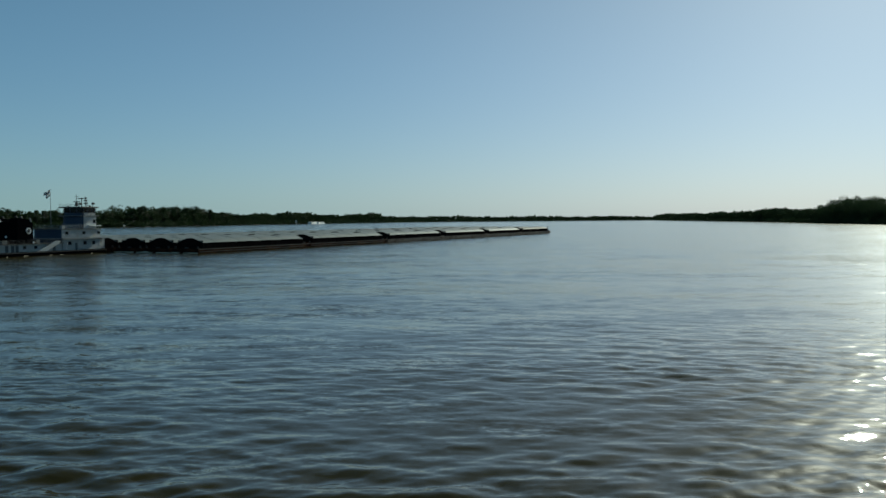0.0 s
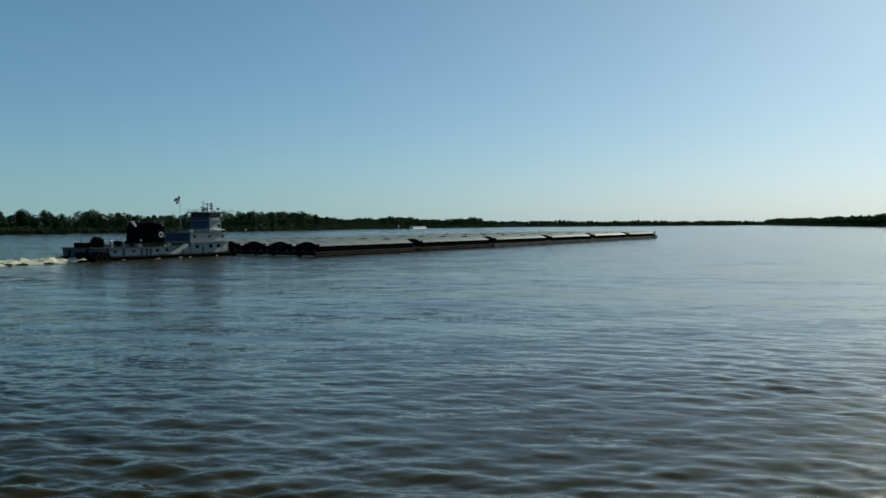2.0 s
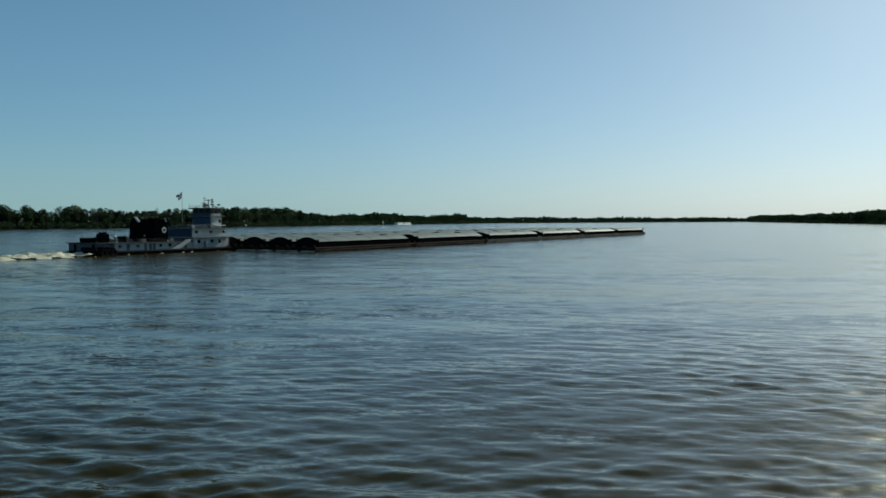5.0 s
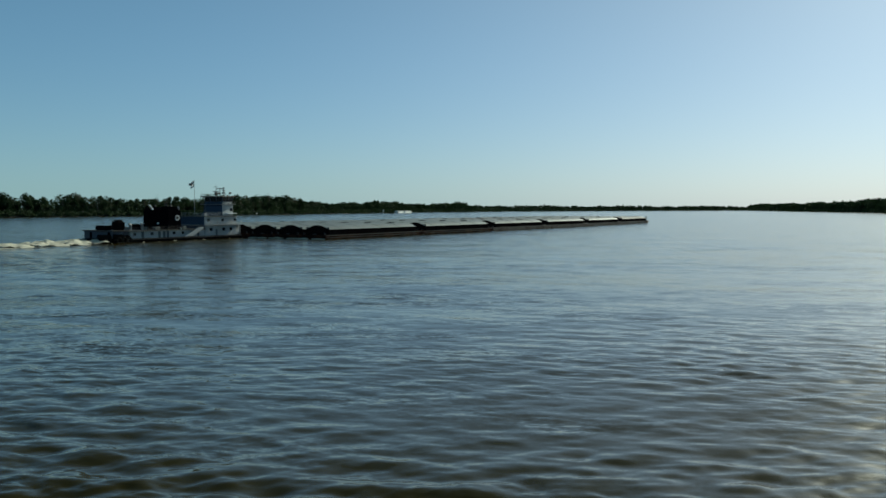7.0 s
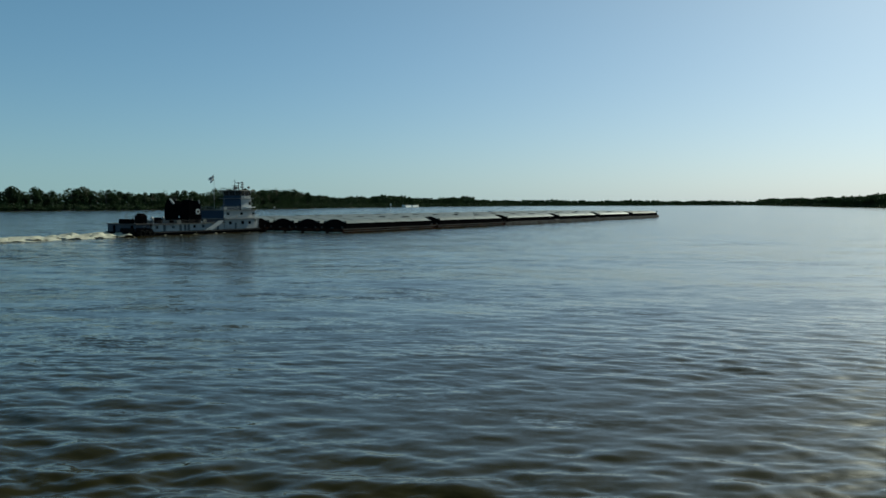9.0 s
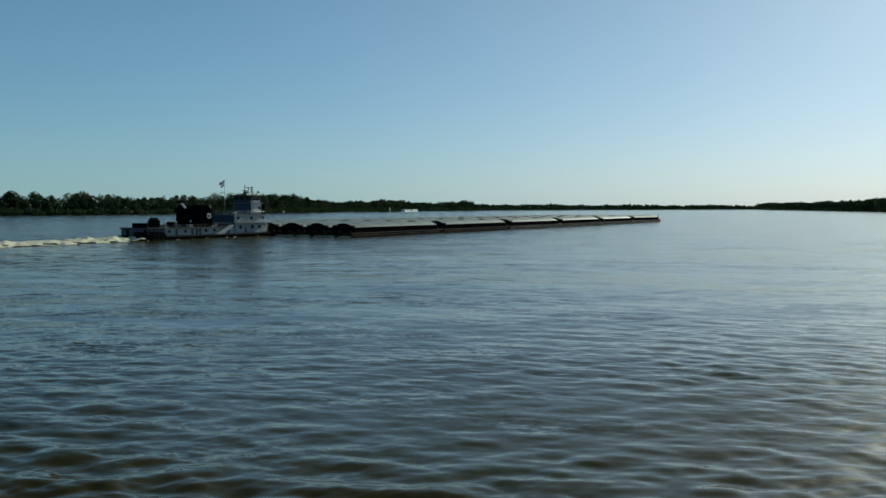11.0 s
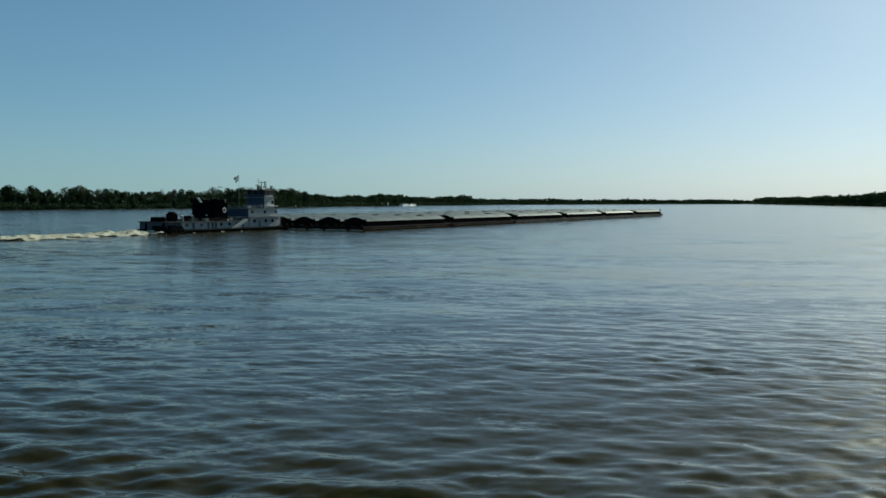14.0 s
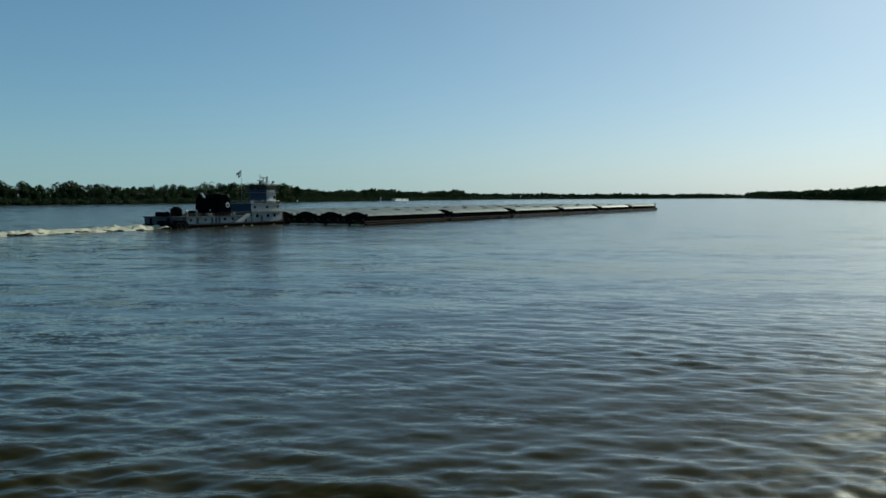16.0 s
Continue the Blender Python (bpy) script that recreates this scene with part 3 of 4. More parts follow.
def deck_lamp():
    """A thin pole with a white lamp on a barge ahead of the towboat."""
    root = thing("lamp_post", "thin steel lamp post with a white lamp on a barge", "lamp post")
    part("pole", rodded((0, 0, 3.3), (0, 0, 7.7), 0.035, 6), M_STEEL, root)
    part("lamp", boxed(-0.18, 0.18, -0.18, 0.18, 7.7, 8.15, bevel=0.06), M_BRIGHT, root, "white lamp head")
    part("foot_plate", boxed(-0.3, 0.3, -0.3, 0.3, 3.2, 3.35, bevel=0.03), M_STEEL, root)
    moving(root, 6.0, 33.0)


deck_lamp()


# ================= the towboat =================
def window(parent, x, z, y, side, w=0.8, h=0.7):
    """A framed window in a side wall; side -1 starboard, 1 port."""
    bm = bmesh.new()
    y0, y1 = sorted((y, y + side * 0.05))
    for a, b, c, d in ((x - w / 2 - 0.08, x + w / 2 + 0.08, z + h / 2, z + h / 2 + 0.08), (x - w / 2 - 0.08, x + w / 2 + 0.08, z - h / 2 - 0.08, z - h / 2),
                       (x - w / 2 - 0.08, x - w / 2, z - h / 2, z + h / 2), (x + w / 2, x + w / 2 + 0.08, z - h / 2, z + h / 2)):
        box(bm, a, b, y0, y1, c, d)
    win = part("window", bm, M_TRIM, parent)
    g0, g1 = sorted((y + side * 0.003, y + side * 0.02))
    part("pane", boxed(x - w / 2, x + w / 2, g0, g1, z - h / 2, z + h / 2), M_GLASS, win)


def door(parent, x, y, side, z0, w=0.85, h=1.95):
    y0, y1 = sorted((y + side * 0.003, y + side * 0.06))
    d = part("door", boxed(x - w / 2, x + w / 2, y0, y1, z0, z0 + h, bevel=0.015), M_DECK, parent, "dark steel door")
    part("handle", boxed(x + w / 2 - 0.16, x + w / 2 - 0.08, y0 - 0.06 if side < 0 else y1 + 0.002, y0 - 0.002 if side < 0 else y1 + 0.06, z0 + 0.95, z0 + 1.1), M_STEEL, d)


def railing(parent, pts, z, h=1.05, mat=None):
    """Posts and three bars along a line of points on a deck."""
    bm = bmesh.new()
    for a, b in zip(pts, pts[1:]):
        a, b = Vector((*a, z)), Vector((*b, z))
        n = max(1, round((b - a).length / 1.6))
        for i in range(n + 1):
            p = a.lerp(b, i / n)
            rod(bm, p, p + Vector((0, 0, h)), 0.03, 5)
        for k in (0.4, 0.72, 1.0):
            up = Vector((0, 0, h * k))
            rod(bm, a + up, b + up, 0.025, 5)
    return part("railing", bm, mat or M_WHITE, parent)


def towboat():
    root = thing("towboat", "white and black river towboat pushing barges, with tall pilothouse", "towboat")
    # hull and decks
    hull = part("hull", prism([(-52.2, -0.2), (-48, -2.2), (-6, -2.2), (-1.3, -0.6), (-1.0, 1.25), (-4, 1.1), (-50, 1.1), (-52.2, 1.25)], -6.6, 6.6), M_BLACK, root, "black steel hull")
    bm = bmesh.new()
    for y in (-6.72, 6.60):
        box(bm, -52.0, -1.2, y, y + 0.12, 0.82, 1.02)
    part("rub_rail", bm, M_STEEL, hull)
    for y in (-4.6, -1.6, 1.6, 4.6):
        part("push_knee", prism([(-1.4, 0.2), (-0.55, 0.2), (-0.55, 4.1), (-1.0, 4.3), (-2.2, 1.15)], y - 0.35, y + 0.35), M_WHITE, root, "tall white push knee at the square bow")
    # forward main deck house
    fore = part("deckhouse", boxed(-16.5, -2.4, -5.5, 5.5, 1.1, 4.25, bevel=0.08), M_WHITE, root, "white main deckhouse")
    for x in (-14.0, -8.4, -5.2):
        window(fore, x, 3.05, -5.5, -1, 1.25, 0.95)
        window(fore, x, 3.0, 5.5, 1, 0.9, 0.75)
    for x in (-11.6,):
        door(fore, x, -5.5, -1, 1.15)
        door(fore, x, 5.5, 1, 1.15)
    part("awning", prism([(-17.3, 4.25), (-0.9, 4.25), (-0.9, 4.42), (-1.4, 4.55), (-17.3, 4.55)], -6.4, 6.4), M_TRIM, root, "grey overhanging deck")
    for x in (-15.5, -11, -6.5, -1.6):
        for y in (-6.2, 6.2):
            part("stanchion", rodded((x, y, 1.05), (x, y, 4.26), 0.06, 6), M_WHITE, root)
    # second deck
    two = part("cabin_deck", boxed(-16.6, -2.2, -5.3, 5.3, 4.55, 7.0, bevel=0.08), M_WHITE, root, "white cabin deck")
    for x in (-14.8, -8.6, -3.0):
        window(two, x, 5.95, -5.3, -1, 1.15, 0.85)
        window(two, x, 5.95, 5.3, 1, 0.95, 0.7)
    # the shade on the houses' after ends is put into blue-grey sheets
    part("aft_shade_sheet", boxed(-16.66, -16.603, -5.26, 5.26, 1.2, 6.98), M_AFT_SHADE, root, "after bulkhead with its shade in a blue-grey sheet")
    part("roof_locker", boxed(-16.2, -14.9, -4.9, -4.0, 7.18, 8.1, bevel=0.06), M_TRIM, root, "pale grey deck locker")
    part("boat_deck", boxed(-17.0, -1.7, -5.9, 5.9, 7.0, 7.18, bevel=0.03), M_DECK, root)
    railing(root, [(-1.0, -6.3), (-17.2, -6.3)], 4.55)
    railing(root, [(-1.0, 6.3), (-17.2, 6.3)], 4.55)
    railing(root, [(-16.9, 5.8), (-16.9, -5.8), (-9.0, -5.8)], 7.18)
    # tower under the pilothouse
    tower = part("bridge_tower", boxed(-7.3, -2.5, -4.0, 4.0, 7.18, 10.85, bevel=0.06), M_WHITE, root, "white tower below the pilothouse")
    # shade of the tower's after face, as a dark sheet over the white
    part("aft_shade_sheet", boxed(-7.36, -7.303, -3.96, 3.96, 7.2, 10.84), M_AFT_SHADE, tower, "after bulkhead with its shade in a blue-grey sheet")
    window(tower, -3.3, 9.3, -4.0, -1, 1.0, 1.0)
    window(tower, -3.3, 9.3, 4.0, 1, 1.0, 1.0)
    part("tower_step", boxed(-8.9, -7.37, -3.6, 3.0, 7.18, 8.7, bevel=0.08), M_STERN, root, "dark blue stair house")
    part("wing_deck", boxed(-6.0, -1.6, -5.0, -4.003, 7.9, 8.1, bevel=0.03), M_BRIGHT, root, "white wing platform")
    # pilothouse: low wall, outward-leaning window band, flat roof with a dark visor
    part("pilothouse_deck", boxed(-8.6, -1.9, -4.7, 4.7, 10.85, 11.0, bevel=0.03), M_TRIM, root)
    # wall colour holds the back's shade; a white panel makes the sunlit side
    ph = part("pilothouse", boxed(-7.2, -2.7, -3.9, 3.9, 11.0, 11.85, bevel=0.06), M_AFT_SHADE, root, "pilothouse in the blue of its shaded back, with a band of dark windows")
    part("lit_side_panel", boxed(-7.1, -2.8, -3.96, -3.903, 11.05, 11.8), M_WHITE, ph, "white panel for the sunlit side")
    posts = [(x, y) for x in (-7.1, -2.8) for y in (-3.8, -1.3, 1.3, 3.8)] + [(x, y) for x in (-5.7, -4.2) for y in (-3.8, 3.8)]
    for x, y in posts:
        out = Vector((0.25 if x > -3 else -0.25 if x < -7 else 0, 0.25 if y > 3 else -0.25 if y < -3 else 0, 0))
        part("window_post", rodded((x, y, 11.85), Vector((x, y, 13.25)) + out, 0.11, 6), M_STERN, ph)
    for y, o in ((-3.8, -0.25), (3.8, 0.25)):
        for a, b in ((-6.98, -5.82), (-5.58, -4.32), (-4.08, -2.92)):
            bm = boxed(a, b, y - 0.02, y + 0.02, 11.86, 13.24)
            for v in bm.verts:
                v.co.y += o * (v.co.z > 12.5)
            part("pane", bm, M_GLASS, ph)
    for x, o in ((-7.1, -0.25), (-2.8, 0.25)):
        for a, b in ((-3.68, -1.42), (-1.18, 1.18), (1.42, 3.68)):
            bm = boxed(x - 0.02, x + 0.02, a, b, 11.86, 13.24)
            for v in bm.verts:
                v.co.x += o * (v.co.z > 12.5)
            part("pane", bm, M_GLASS, ph)
    part("ceiling_panel", boxed(-7.0, -2.9, -3.7, 3.7, 13.1, 13.24), M_BLACK, ph)
    part("pilothouse_roof", boxed(-8.5, -2.0, -4.7, 4.7, 13.25, 13.62, bevel=0.12), M_STEEL, root, "dark overhanging pilothouse roof")
    railing(root, [(-8.4, 4.6), (-8.4, -4.6), (-2.1, -4.6)], 11.0, 1.0, M_STEEL)
    railing(root, [(-8.3, 4.5), (-8.3, -4.5)], 13.62, 0.7, M_STEEL)
    # masts, radar, lamps and horn on the roof
    mast = part("mast", rodded((-6.4, -0.4, 13.7), (-6.4, -0.4, 17.3), 0.11, 8, 0.05), M_STEEL, root)
    part("crosstree", rodded((-6.4, -1.2, 16.6), (-6.4, 0.4, 16.6), 0.05, 6), M_STEEL, mast)
    part("radar_pedestal", boxed(-6.75, -6.05, -0.75, -0.05, 13.75, 14.9, bevel=0.1), M_STEEL, root)
    part("radar_bar", boxed(-6.5, -6.2, -1.7, 0.9, 15.0, 15.22, bevel=0.05), M_STEEL, root)
    rmast = part("radar_mast", rodded((-3.2, 0.9, 13.6), (-3.2, 0.9, 16.4), 0.13, 8), M_STEEL, root)
    part("radar_bar", boxed(-3.35, -3.05, -0.1, 2.4, 16.0, 16.22, bevel=0.05), M_STEEL, rmast)
    part("lamp_mast", rodded((-3.0, -0.5, 13.6), (-3.0, -0.5, 16.6), 0.12, 8, 0.07), M_STEEL, root)
    for z, w in ((14.5, 0.45), (15.3, 0.38), (16.0, 0.3)):
        part("lamp_box", boxed(-3.0 - w, -3.0 + w, -0.5 - w, -0.5 + w, z, z + 0.42, bevel=0.08), M_STEEL, root)
    part("aerial", rodded((-8.2, 4.3, 11.0), (-8.2, 4.3, 15.0), 0.04, 6, 0.02), M_STEEL, root)
    for y in (-2.6, 2.6):
        bm = rodded((-2.5, y, 13.6), (-2.5, y, 14.35), 0.07, 6)
        lamp = part("searchlight", rod(bm, (-2.6, y, 14.6), (-1.9, y, 14.6), 0.3, 12, 0.34), M_STEEL, root)
        part("lens", rodded((-1.9, y, 14.6), (-1.86, y, 14.6), 0.3, 12), M_GLASS, lamp)
    bm = bmesh.new()
    for dy in (-0.25, 0, 0.25):
        rod(bm, (-4.6, -2.0 + dy, 14.0), (-3.8, -2.0 + dy, 14.1), 0.05, 6, 0.16)
    part("horn", bm, M_TRIM, root)
    # long engine house aft
    aft = part("engine_house", boxed(-45.6, -16.7, -5.4, 5.4, 1.1, 3.15, bevel=0.06), M_WHITE, root, "long low white engine house")
    for x in (-43.8, -37.6, -29.2, -25.6, -22.0):
        window(aft, x, 2.3, -5.4, -1, 1.0, 0.75)
        window(aft, x, 2.3, 5.4, 1, 0.8, 0.6)
    for x in (-41.0, -34.8, -33.0, -31.6, -19.4):
        door(aft, x, -5.4, -1, 1.12, 1.0, 1.85)
    part("upper_deck", boxed(-46.4, -16.75, -6.2, 6.2, 3.15, 3.33, bevel=0.03), M_STEEL, root)
    railing(root, [(-46.3, -6.1), (-17.0, -6.1)], 3.33, 1.0, M_STEEL)
    part("side_stair", prism([(-25.8, 1.15), (-22.6, 1.15), (-18.6, 3.1), (-17.8, 3.9), (-19.6, 3.9)], -6.35, -5.75), M_WHITE, root, "white sloping side stair")
    # black stack casing with two funnels
    cas = part("stack_casing", prism([(-31.4, 3.34), (-26.1, 3.34), (-26.4, 9.1), (-31.0, 9.1)], -5.3, 5.3), M_BLACK, root, "black smokestack casing")
    for y in (-3.4, 3.4):
        f = part("funnel", prism([(-30.9, 9.1), (-26.8, 9.1), (-27.2, 9.9), (-30.6, 10.3)], y - 1.5, y + 1.5), M_BLACK, cas)
        for x in (-29.8, -28.2):
            part("exhaust_pipe", rodded((x, y, 9.8), (x - 0.35, y, 10.7), 0.28, 10), M_STEEL, f)
    part("vent_cowl", prism([(-32.3, 10.6), (-31.9, 10.75), (-30.5, 9.35), (-30.9, 9.12)], 1.5, 2.1), M_BRIGHT, cas, "pale slanted vent cowl")
    bm = bmesh.new()
    bmesh.ops.create_cone(bm, cap_ends=True, segments=24, radius1=0.85, radius2=0.85, depth=0.05, matrix=pose(-27.7, -5.34, 6.8, 90))
    disc = part("emblem", bm, M_GREYPAINT, cas, "round pale emblem")
    bm = bmesh.new()
    bmesh.ops.create_cone(bm, cap_ends=True, segments=20, radius1=0.5, radius2=0.5, depth=0.05, matrix=pose(-27.7, -5.38, 6.8, 90))
    part("emblem_centre", bm, M_STEEL, disc)
    part("vent_cowl", prism([(-26.9, 10.2), (-26.6, 10.3), (-26.3, 9.3), (-26.6, 9.12)], -4.9, -4.5), M_TRIM, cas)
    for x, y, z in ((-29.4, -2.6, 9.36), (-28.6, -4.4, 9.36), (-31.75, -1.6, 5.2), (-26.4, -5.55, 3.6)):
        part("floodlight", boxed(x - 0.2, x + 0.2, y - 0.18, y + 0.18, z - 0.25, z + 0.25, bevel=0.06), M_BRIGHT, root, "small white floodlight")
    # deck clutter
    for x, y, w in ((-24.6, -4.6, 1.4), (-35.0, -4.4, 1.8), (-41.0, 1.0, 2.2), (-37.0, -1.5, 1.6)):
        part("deck_box", boxed(x - w / 2, x + w / 2, y - 0.6, y + 0.6, 3.33, 4.3, bevel=0.08), M_DECK, root, "dark deck box")
    for x in (-43.6, -39.4):
        part("vent_pipe", rod(rodded((x, -3.6, 3.3), (x, -3.6, 4.9), 0.28, 10), (x, -3.6, 4.9), (x - 0.7, -3.6, 5.1), 0.36, 10), M_TRIM, root)
    skiff = part("skiff", prism([(-44.2, 4.1), (-43.6, 3.34), (-40.0, 3.34), (-39.2, 4.4), (-44.2, 4.4)], 3.0, 5.0), M_TRIM, root, "small grey skiff on the upper deck")
    part("outboard_engine", boxed(-44.7, -44.25, 3.7, 4.3, 3.6, 4.9, bevel=0.08), M_BLACK, skiff)
    for y in (-2.4, 2.4):
        part("deck_winch", rod(boxed(-3.4 + 1.2, -1.3, y - 0.5, y + 0.5, 1.1, 1.5), (-1.8, y - 0.45, 1.75), (-1.8, y + 0.45, 1.75), 0.35, 12), M_STEEL, root)
        part("face_wire", rodded((-1.8, y, 1.75), (1.3, y * 1.9, 1.9), 0.03, 5), M_STEEL, root)
    # ladder and wing lamps on the tower
    bm = bmesh.new()
    for yy in (-0.25, 0.25):
        rod(bm, (-7.55, yy + 3.4, 7.2), (-7.55, yy + 3.4, 10.9), 0.03, 5)
    for i in range(11):
        rod(bm, (-7.55, 3.15, 7.4 + i * 0.32), (-7.55, 3.65, 7.4 + i * 0.32), 0.02, 5)
    part("ladder", bm, M_TRIM, root)
    for y in (-4.3, 4.3):
        part("wing_lamp", boxed(-5.4, -4.9, y - 0.2, y + 0.2, 13.6, 14.0, bevel=0.06), M_STEEL, root)
    # flagstaff with its flag
    staff = part("flagstaff", rodded((-16.1, -0.7, 7.18), (-16.1, -0.7, 18.5), 0.085, 7, 0.05), M_TRIM, root)
    for k, (mat, z0, z1) in enumerate(((M_CLOTH, 18.0, 18.4), (M_BLUE, 17.6, 18.0), (M_CLOTH, 16.9, 17.6), (M_BLUE, 16.5, 16.9))):
        bm = bmesh.new()
        n = 8 if k < 2 else 6
        a = [bm.verts.new((-16.18 - i * 0.30, -0.7 + 0.18 * math.sin(i * 1.1 + k * 0.2), z0 - i * 0.15)) for i in range(n)]
        b = [bm.verts.new((-16.18 - i * 0.30, -0.7 + 0.18 * math.sin(i * 1.1 + k * 0.2 + 0.3), z1 - i * 0.15)) for i in range(n)]
        for i in range(n - 1):
            bm.faces.new((a[i], a[i + 1], b[i + 1], b[i]))
        bmesh.ops.solidify(bm, geom=bm.faces[:], thickness=0.02)
        part("flag", bm, mat, staff)
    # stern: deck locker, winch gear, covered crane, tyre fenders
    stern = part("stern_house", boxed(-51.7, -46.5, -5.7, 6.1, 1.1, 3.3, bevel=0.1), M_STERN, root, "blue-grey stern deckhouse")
    for y in (3.2, -4.2):
        part("aft_door", boxed(-51.76, -51.703, y - 0.5, y + 0.5, 1.15, 3.0, bevel=0.015), M_BLACK, stern, "dark steel door")
    window(stern, -48.6, 2.35, -5.7, -1, 0.9, 0.7)
    part("stern_deck", boxed(-52.3, -46.45, -6.4, 6.4, 3.3, 3.55, bevel=0.03), M_STEEL, root)
    part("stern_fender", boxed(-53.0, -52.22, -6.3, -0.4, -0.4, 2.35, bevel=0.36), M_RUBBER, root, "black rounded rubber stern fender")
    bm = boxed(-50.2, -47.5, -6.0, -3.2, 3.55, 6.0, bevel=0.35)
    box(bm, -49.7, -48.0, -5.5, -3.7, 5.95, 6.45, bevel=0.2)
    for x in (-49.6, -48.85, -48.1):
        box(bm, x - 0.06, x + 0.06, -6.08, -5.95, 3.7, 5.8)
    part("covered_winch", bm, M_COAMING, root, "rounded dark covered winch")
    part("locker", boxed(-51.6, -49.6, -2.9, 1.5, 3.55, 4.85, bevel=0.1), M_BLACK, root)
    part("locker", boxed(-37.4, -33.4, 0.4, 3.4, 3.34, 5.0, bevel=0.1), M_BLACK, root)
    part("davit", rodded((-51.4, -1.4, 4.8), (-51.4, -1.4, 6.4), 0.09, 6), M_STEEL, root)
    part("quarter_bulwark", prism([(-52.1, 0.2), (-45.8, 0.2), (-46.6, 2.1), (-52.1, 2.5)], -6.68, -6.44), M_BLACK, root, "black stern quarter bulwark")
    tyre = None
    for x in (-50.6, -48.9, -47.2):
        if tyre is None:
            bm = bmesh.new()
            R, r, n, k = 0.75, 0.28, 16, 8
            vs = [[bm.verts.new(((R + r * math.cos(v)) * math.cos(u), r * math.sin(v), (R + r * math.cos(v)) * math.sin(u))) for v in [j * 6.2832 / k for j in range(k)]] for u in [i * 6.2832 / n for i in range(n)]]
            for i in range(n):
                for j in range(k):
                    bm.faces.new((vs[i][j], vs[(i + 1) % n][j], vs[(i + 1) % n][(j + 1) % k], vs[i][(j + 1) % k]))
            tyre = part("tyre_fender", bm, M_RUBBER, root, "black tyre fender")
            tyre.matrix_basis = pose(x, -7.02, 0.75)
        else:
            again(tyre, pose(x, -7.02, 0.75))
    # life rings and lockers on the decks
    for x, z, y in ((-13.4, 3.6, -5.56), (-6.4, 9.2, -4.06)):
        bm = bmesh.new()
        n = 14
        pr = [bm.verts.new((x + 0.38 * math.cos(i * 6.2832 / n), y - 0.05, z + 0.38 * math.sin(i * 6.2832 / n))) for i in range(n)]
        pi = [bm.verts.new((x + 0.22 * math.cos(i * 6.2832 / n), y - 0.05, z + 0.22 * math.sin(i * 6.2832 / n))) for i in range(n)]
        for i in range(n):
            bm.faces.new((pr[i], pr[(i + 1) % n], pi[(i + 1) % n], pi[i]))
        bmesh.ops.solidify(bm, geom=bm.faces[:], thickness=0.08)
        part("life_ring", bm, M_WHITE, root)
    return moving(root, 0.0, 39.6)


towboat()


# ================= wake and wash =================
def wake():
    """Churned water behind the towboat: a humped, torn sheet of foam with lumps on it."""
    rng = np.random.default_rng(8)
    v, f = [], []
    nx, ny = 330, 44
    idx = {}
    for i in range(nx):
        x = -i * 0.42
        wid = 7.0 + 0.05 * (-x)
        for j in range(ny):
            y = (j / (ny - 1) * 2 - 1) * wid * (1 + 0.25 * noise.noise((x * 0.12, 3.0 * (j > ny / 2), 0)))
            e = 1 - abs(j / (ny - 1) * 2 - 1) ** 2
            decay = 0.5 + 0.5 * math.exp(x / 50)
            n = noise.fractal((x * 0.3, y * 0.55, 1.7), 0.8, 2.0, 5)
            z = (0.12 + 1.1 * max(0, n + 0.5) * e) * decay * min(1, 3 * e) + 0.03
            hole = noise.fractal((x * 0.22 + 9, y * 0.4, 5.1), 1.0, 2.0, 3) + 0.55 * e - 0.16 + 0.32 * math.exp(x / 40)
            if hole > -0.05:
                idx[i, j] = len(v)
                v.append((x, y, z))
    for i in range(nx - 1):
        for j in range(ny - 1):
            q = [(i, j), (i + 1, j), (i + 1, j + 1), (i, j + 1)]
            if all(k in idx for k in q):
                f.append([idx[k] for k in q][::-1])
    root = tagged(new("wake", mesh_of("wake", v, f, M_FOAM, True)), "cream-white churned foam wake trailing behind the towboat", "wake", kind="stuff")
    moving(root, -54.5, 37.6)


wake()


def stern_wash():
    v, f = [], []
    for i in range(62):
        y = i * 0.5
        k = noise.fractal((y * 0.3, 4.0, 0), 1.0, 2.0, 3)
        if k < -0.2:
            continue
        b = len(v)
        r = 0.35 + 0.5 * max(0, k)
        top = 0.22 + 0.35 * max(0, k)
        v += [(-r, y, 0.02), (-0.3 * r, y, top), (-0.3 * r, y + 0.6, top), (-r, y + 0.6, 0.02), (0.25, y, 0.02), (0.25, y + 0.6, 0.02)]
        f += [(b, b + 1, b + 2, b + 3), (b + 1, b + 4, b + 5, b + 2)]
    moving(tagged(new("wash", mesh_of("wash", v, f, M_FOAM)), "white wash along the sterns of the last barges", "foam", kind="stuff"), -0.1, 0.0)


stern_wash()


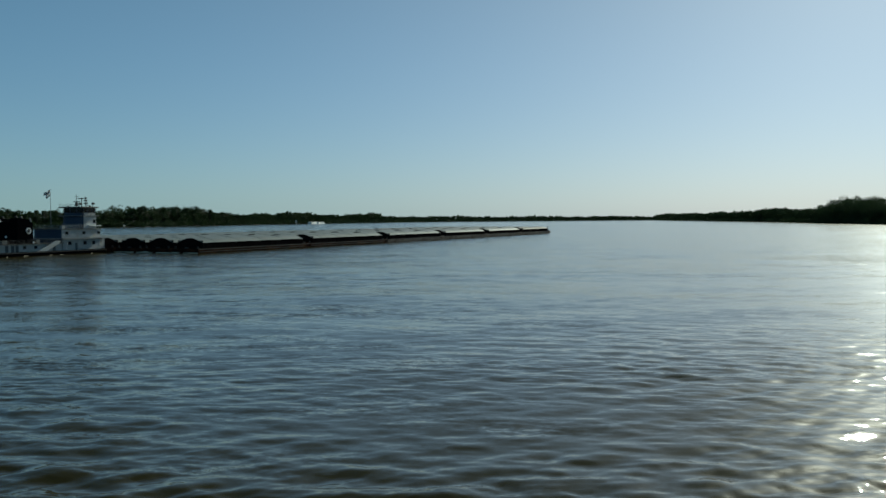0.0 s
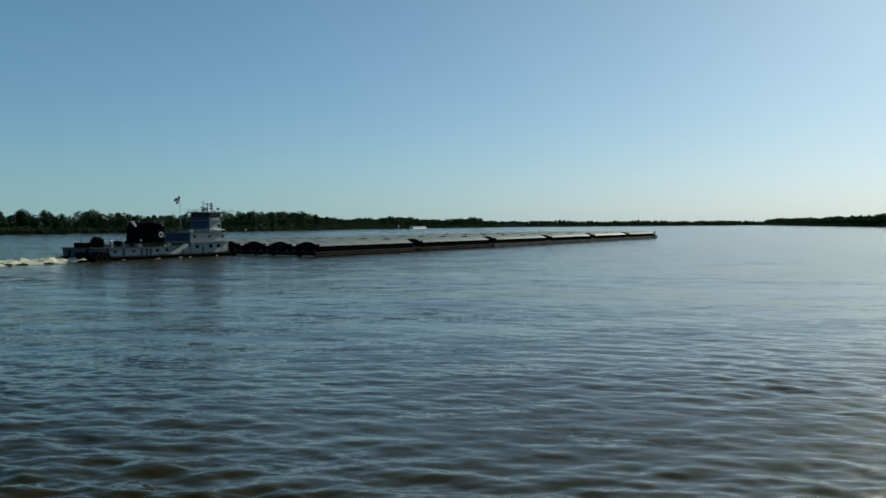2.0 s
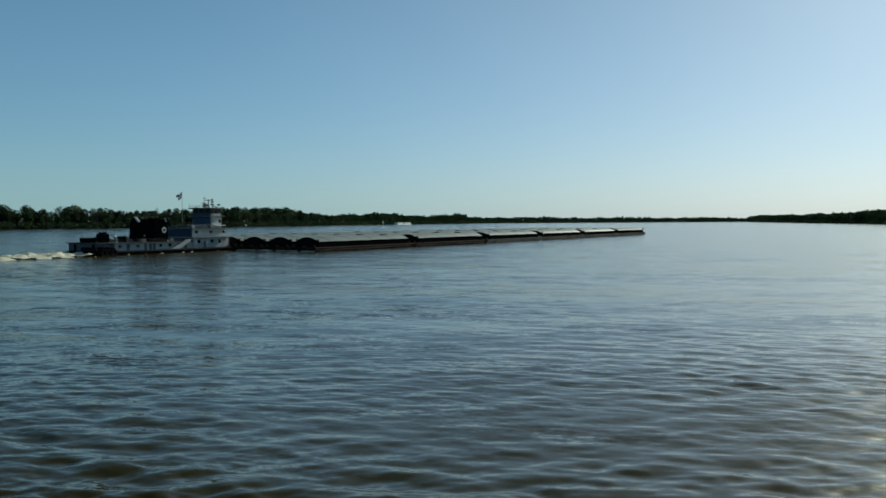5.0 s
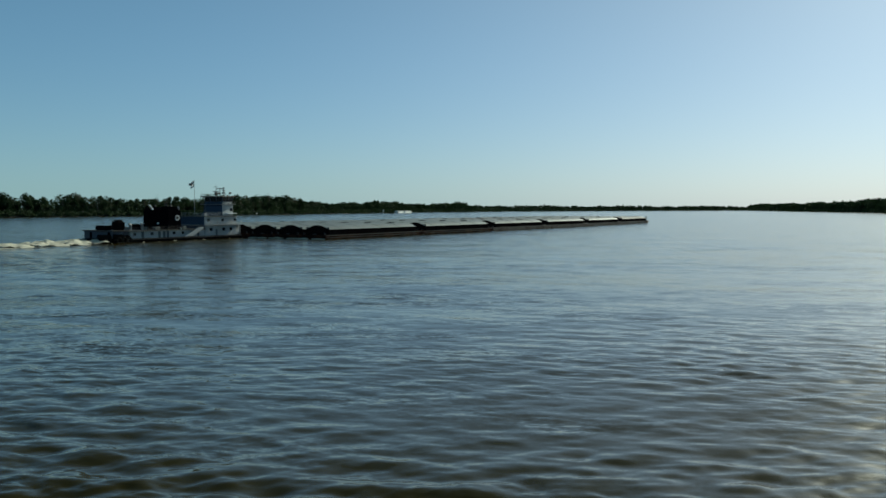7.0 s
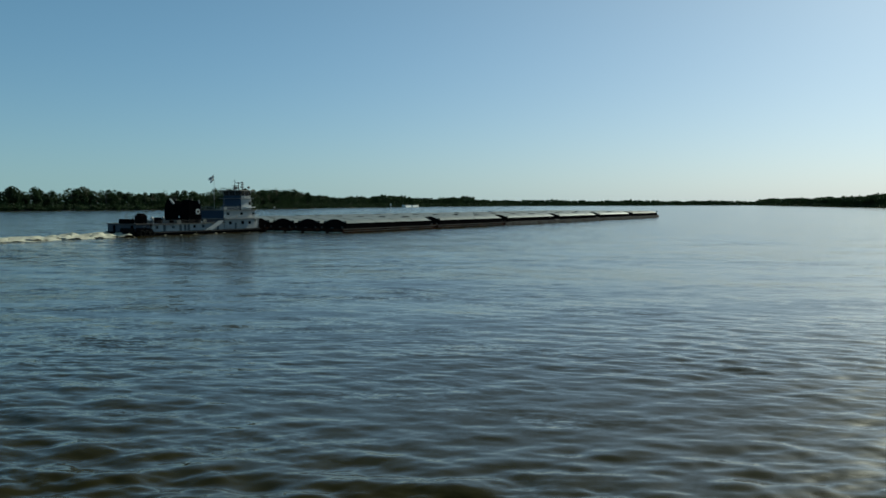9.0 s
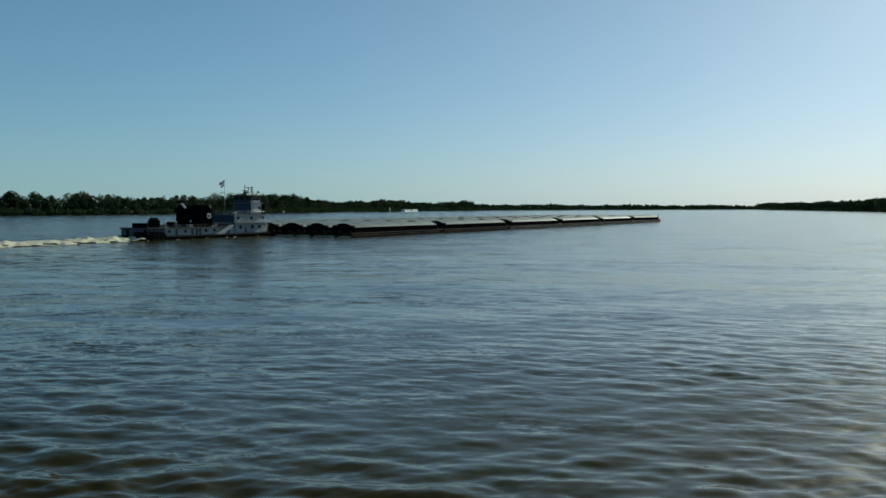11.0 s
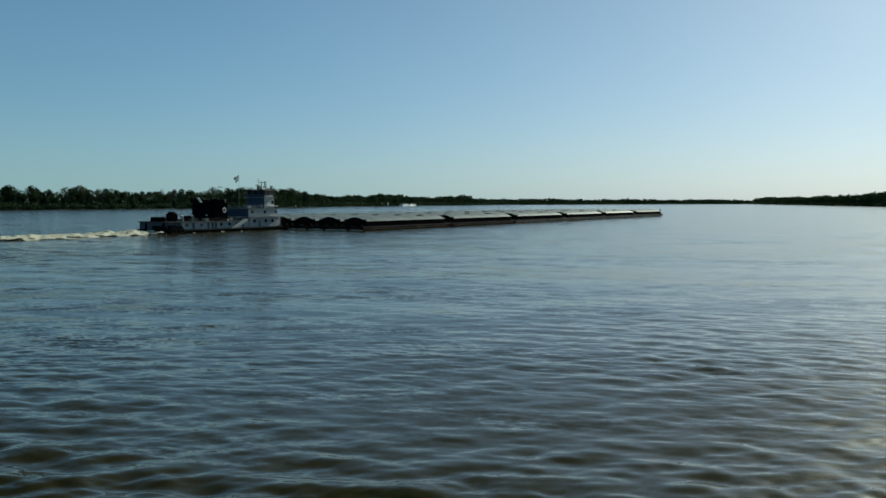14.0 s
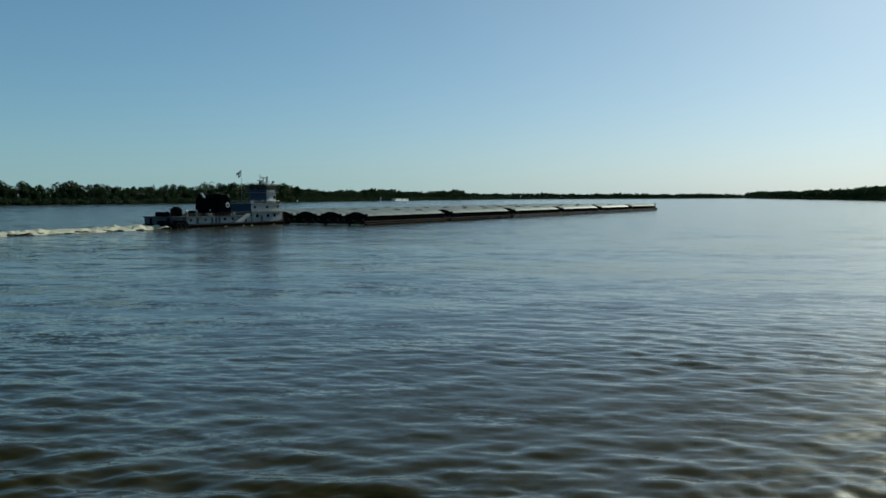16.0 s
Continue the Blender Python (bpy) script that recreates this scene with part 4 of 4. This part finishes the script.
def hull_wash():
    """Torn threads of foam along the towboat's waterline."""
    v, f = [], []
    for i in range(110):
        x = -51 + i * 0.45
        k = noise.fractal((x * 0.35, 7.0, 2.0), 1.0, 2.0, 3)
        if k < 0.3:
            continue
        b, r = len(v), 0.05 + 0.5 * k
        v += [(x, 0.05, 0.09), (x, -r, 0.03), (x + 0.5, -r, 0.03), (x + 0.5, 0.05, 0.09)]
        f.append((b, b + 1, b + 2, b + 3))
    moving(tagged(new("wash", mesh_of("wash", v, f, M_FOAM)), "thin white wash along the towboat's hull", "foam", kind="stuff"), 0.0, 39.6 - 6.72)


hull_wash()


# ================= a moored white boat and a marker post by the far bank =================
def moored_boat():
    root = thing("moored_boat", "long white quarter boat moored below the far woods", "boat")
    part("hull", prism([(-36, 0.2), (-33.5, -0.8), (33, -0.8), (36, 0.6), (36, 0.9), (-36, 0.8)], -4.5, 4.5), M_BRIGHT, root)
    for x0, x1, h in ((-33, -5.0, 4.5), (5.0, 33, 4.2)):
        c = part("cabin", boxed(x0, x1, -3.6, 3.6, 0.7, h, bevel=0.2), M_BRIGHT, root)
        for i in range(8):
            window(c, x0 + (x1 - x0) * (i + 0.5) / 8, 2.7, -3.6, -1, 1.0, 0.9)
        part("roof", boxed(x0 - 0.5, x1 + 0.5, -4.0, 4.0, h, h + 0.25, bevel=0.05), M_BRIGHT, c)
    return root


MOORED = moored_boat()
MOORED.matrix_basis = pose(-257, 1742, 0, 0, 0, 75)
post = thing("marker_post", "white channel marker post at the river bank", "marker")
part("pole", rodded((0, 0, -2.5), (0, 0, 7.0), 0.5, 8, 0.4), M_BRIGHT, post)
part("board", boxed(-2.2, 2.2, -0.75, -0.5, 2.2, 7.4, bevel=0.05), M_BRIGHT, post)
post.matrix_basis = pose(-297, 1734, 0, 0, 0, 60)


# ================= what moves =================
def motions():
    for ob, s, w in MOVERS:
        walk(ob, [(t, on_tow(t, s, w)) for t in TIMES])
    walk(WATER, [(t, pose(-0.3 * t, -0.12 * t, 0)) for t in TIMES])


motions()
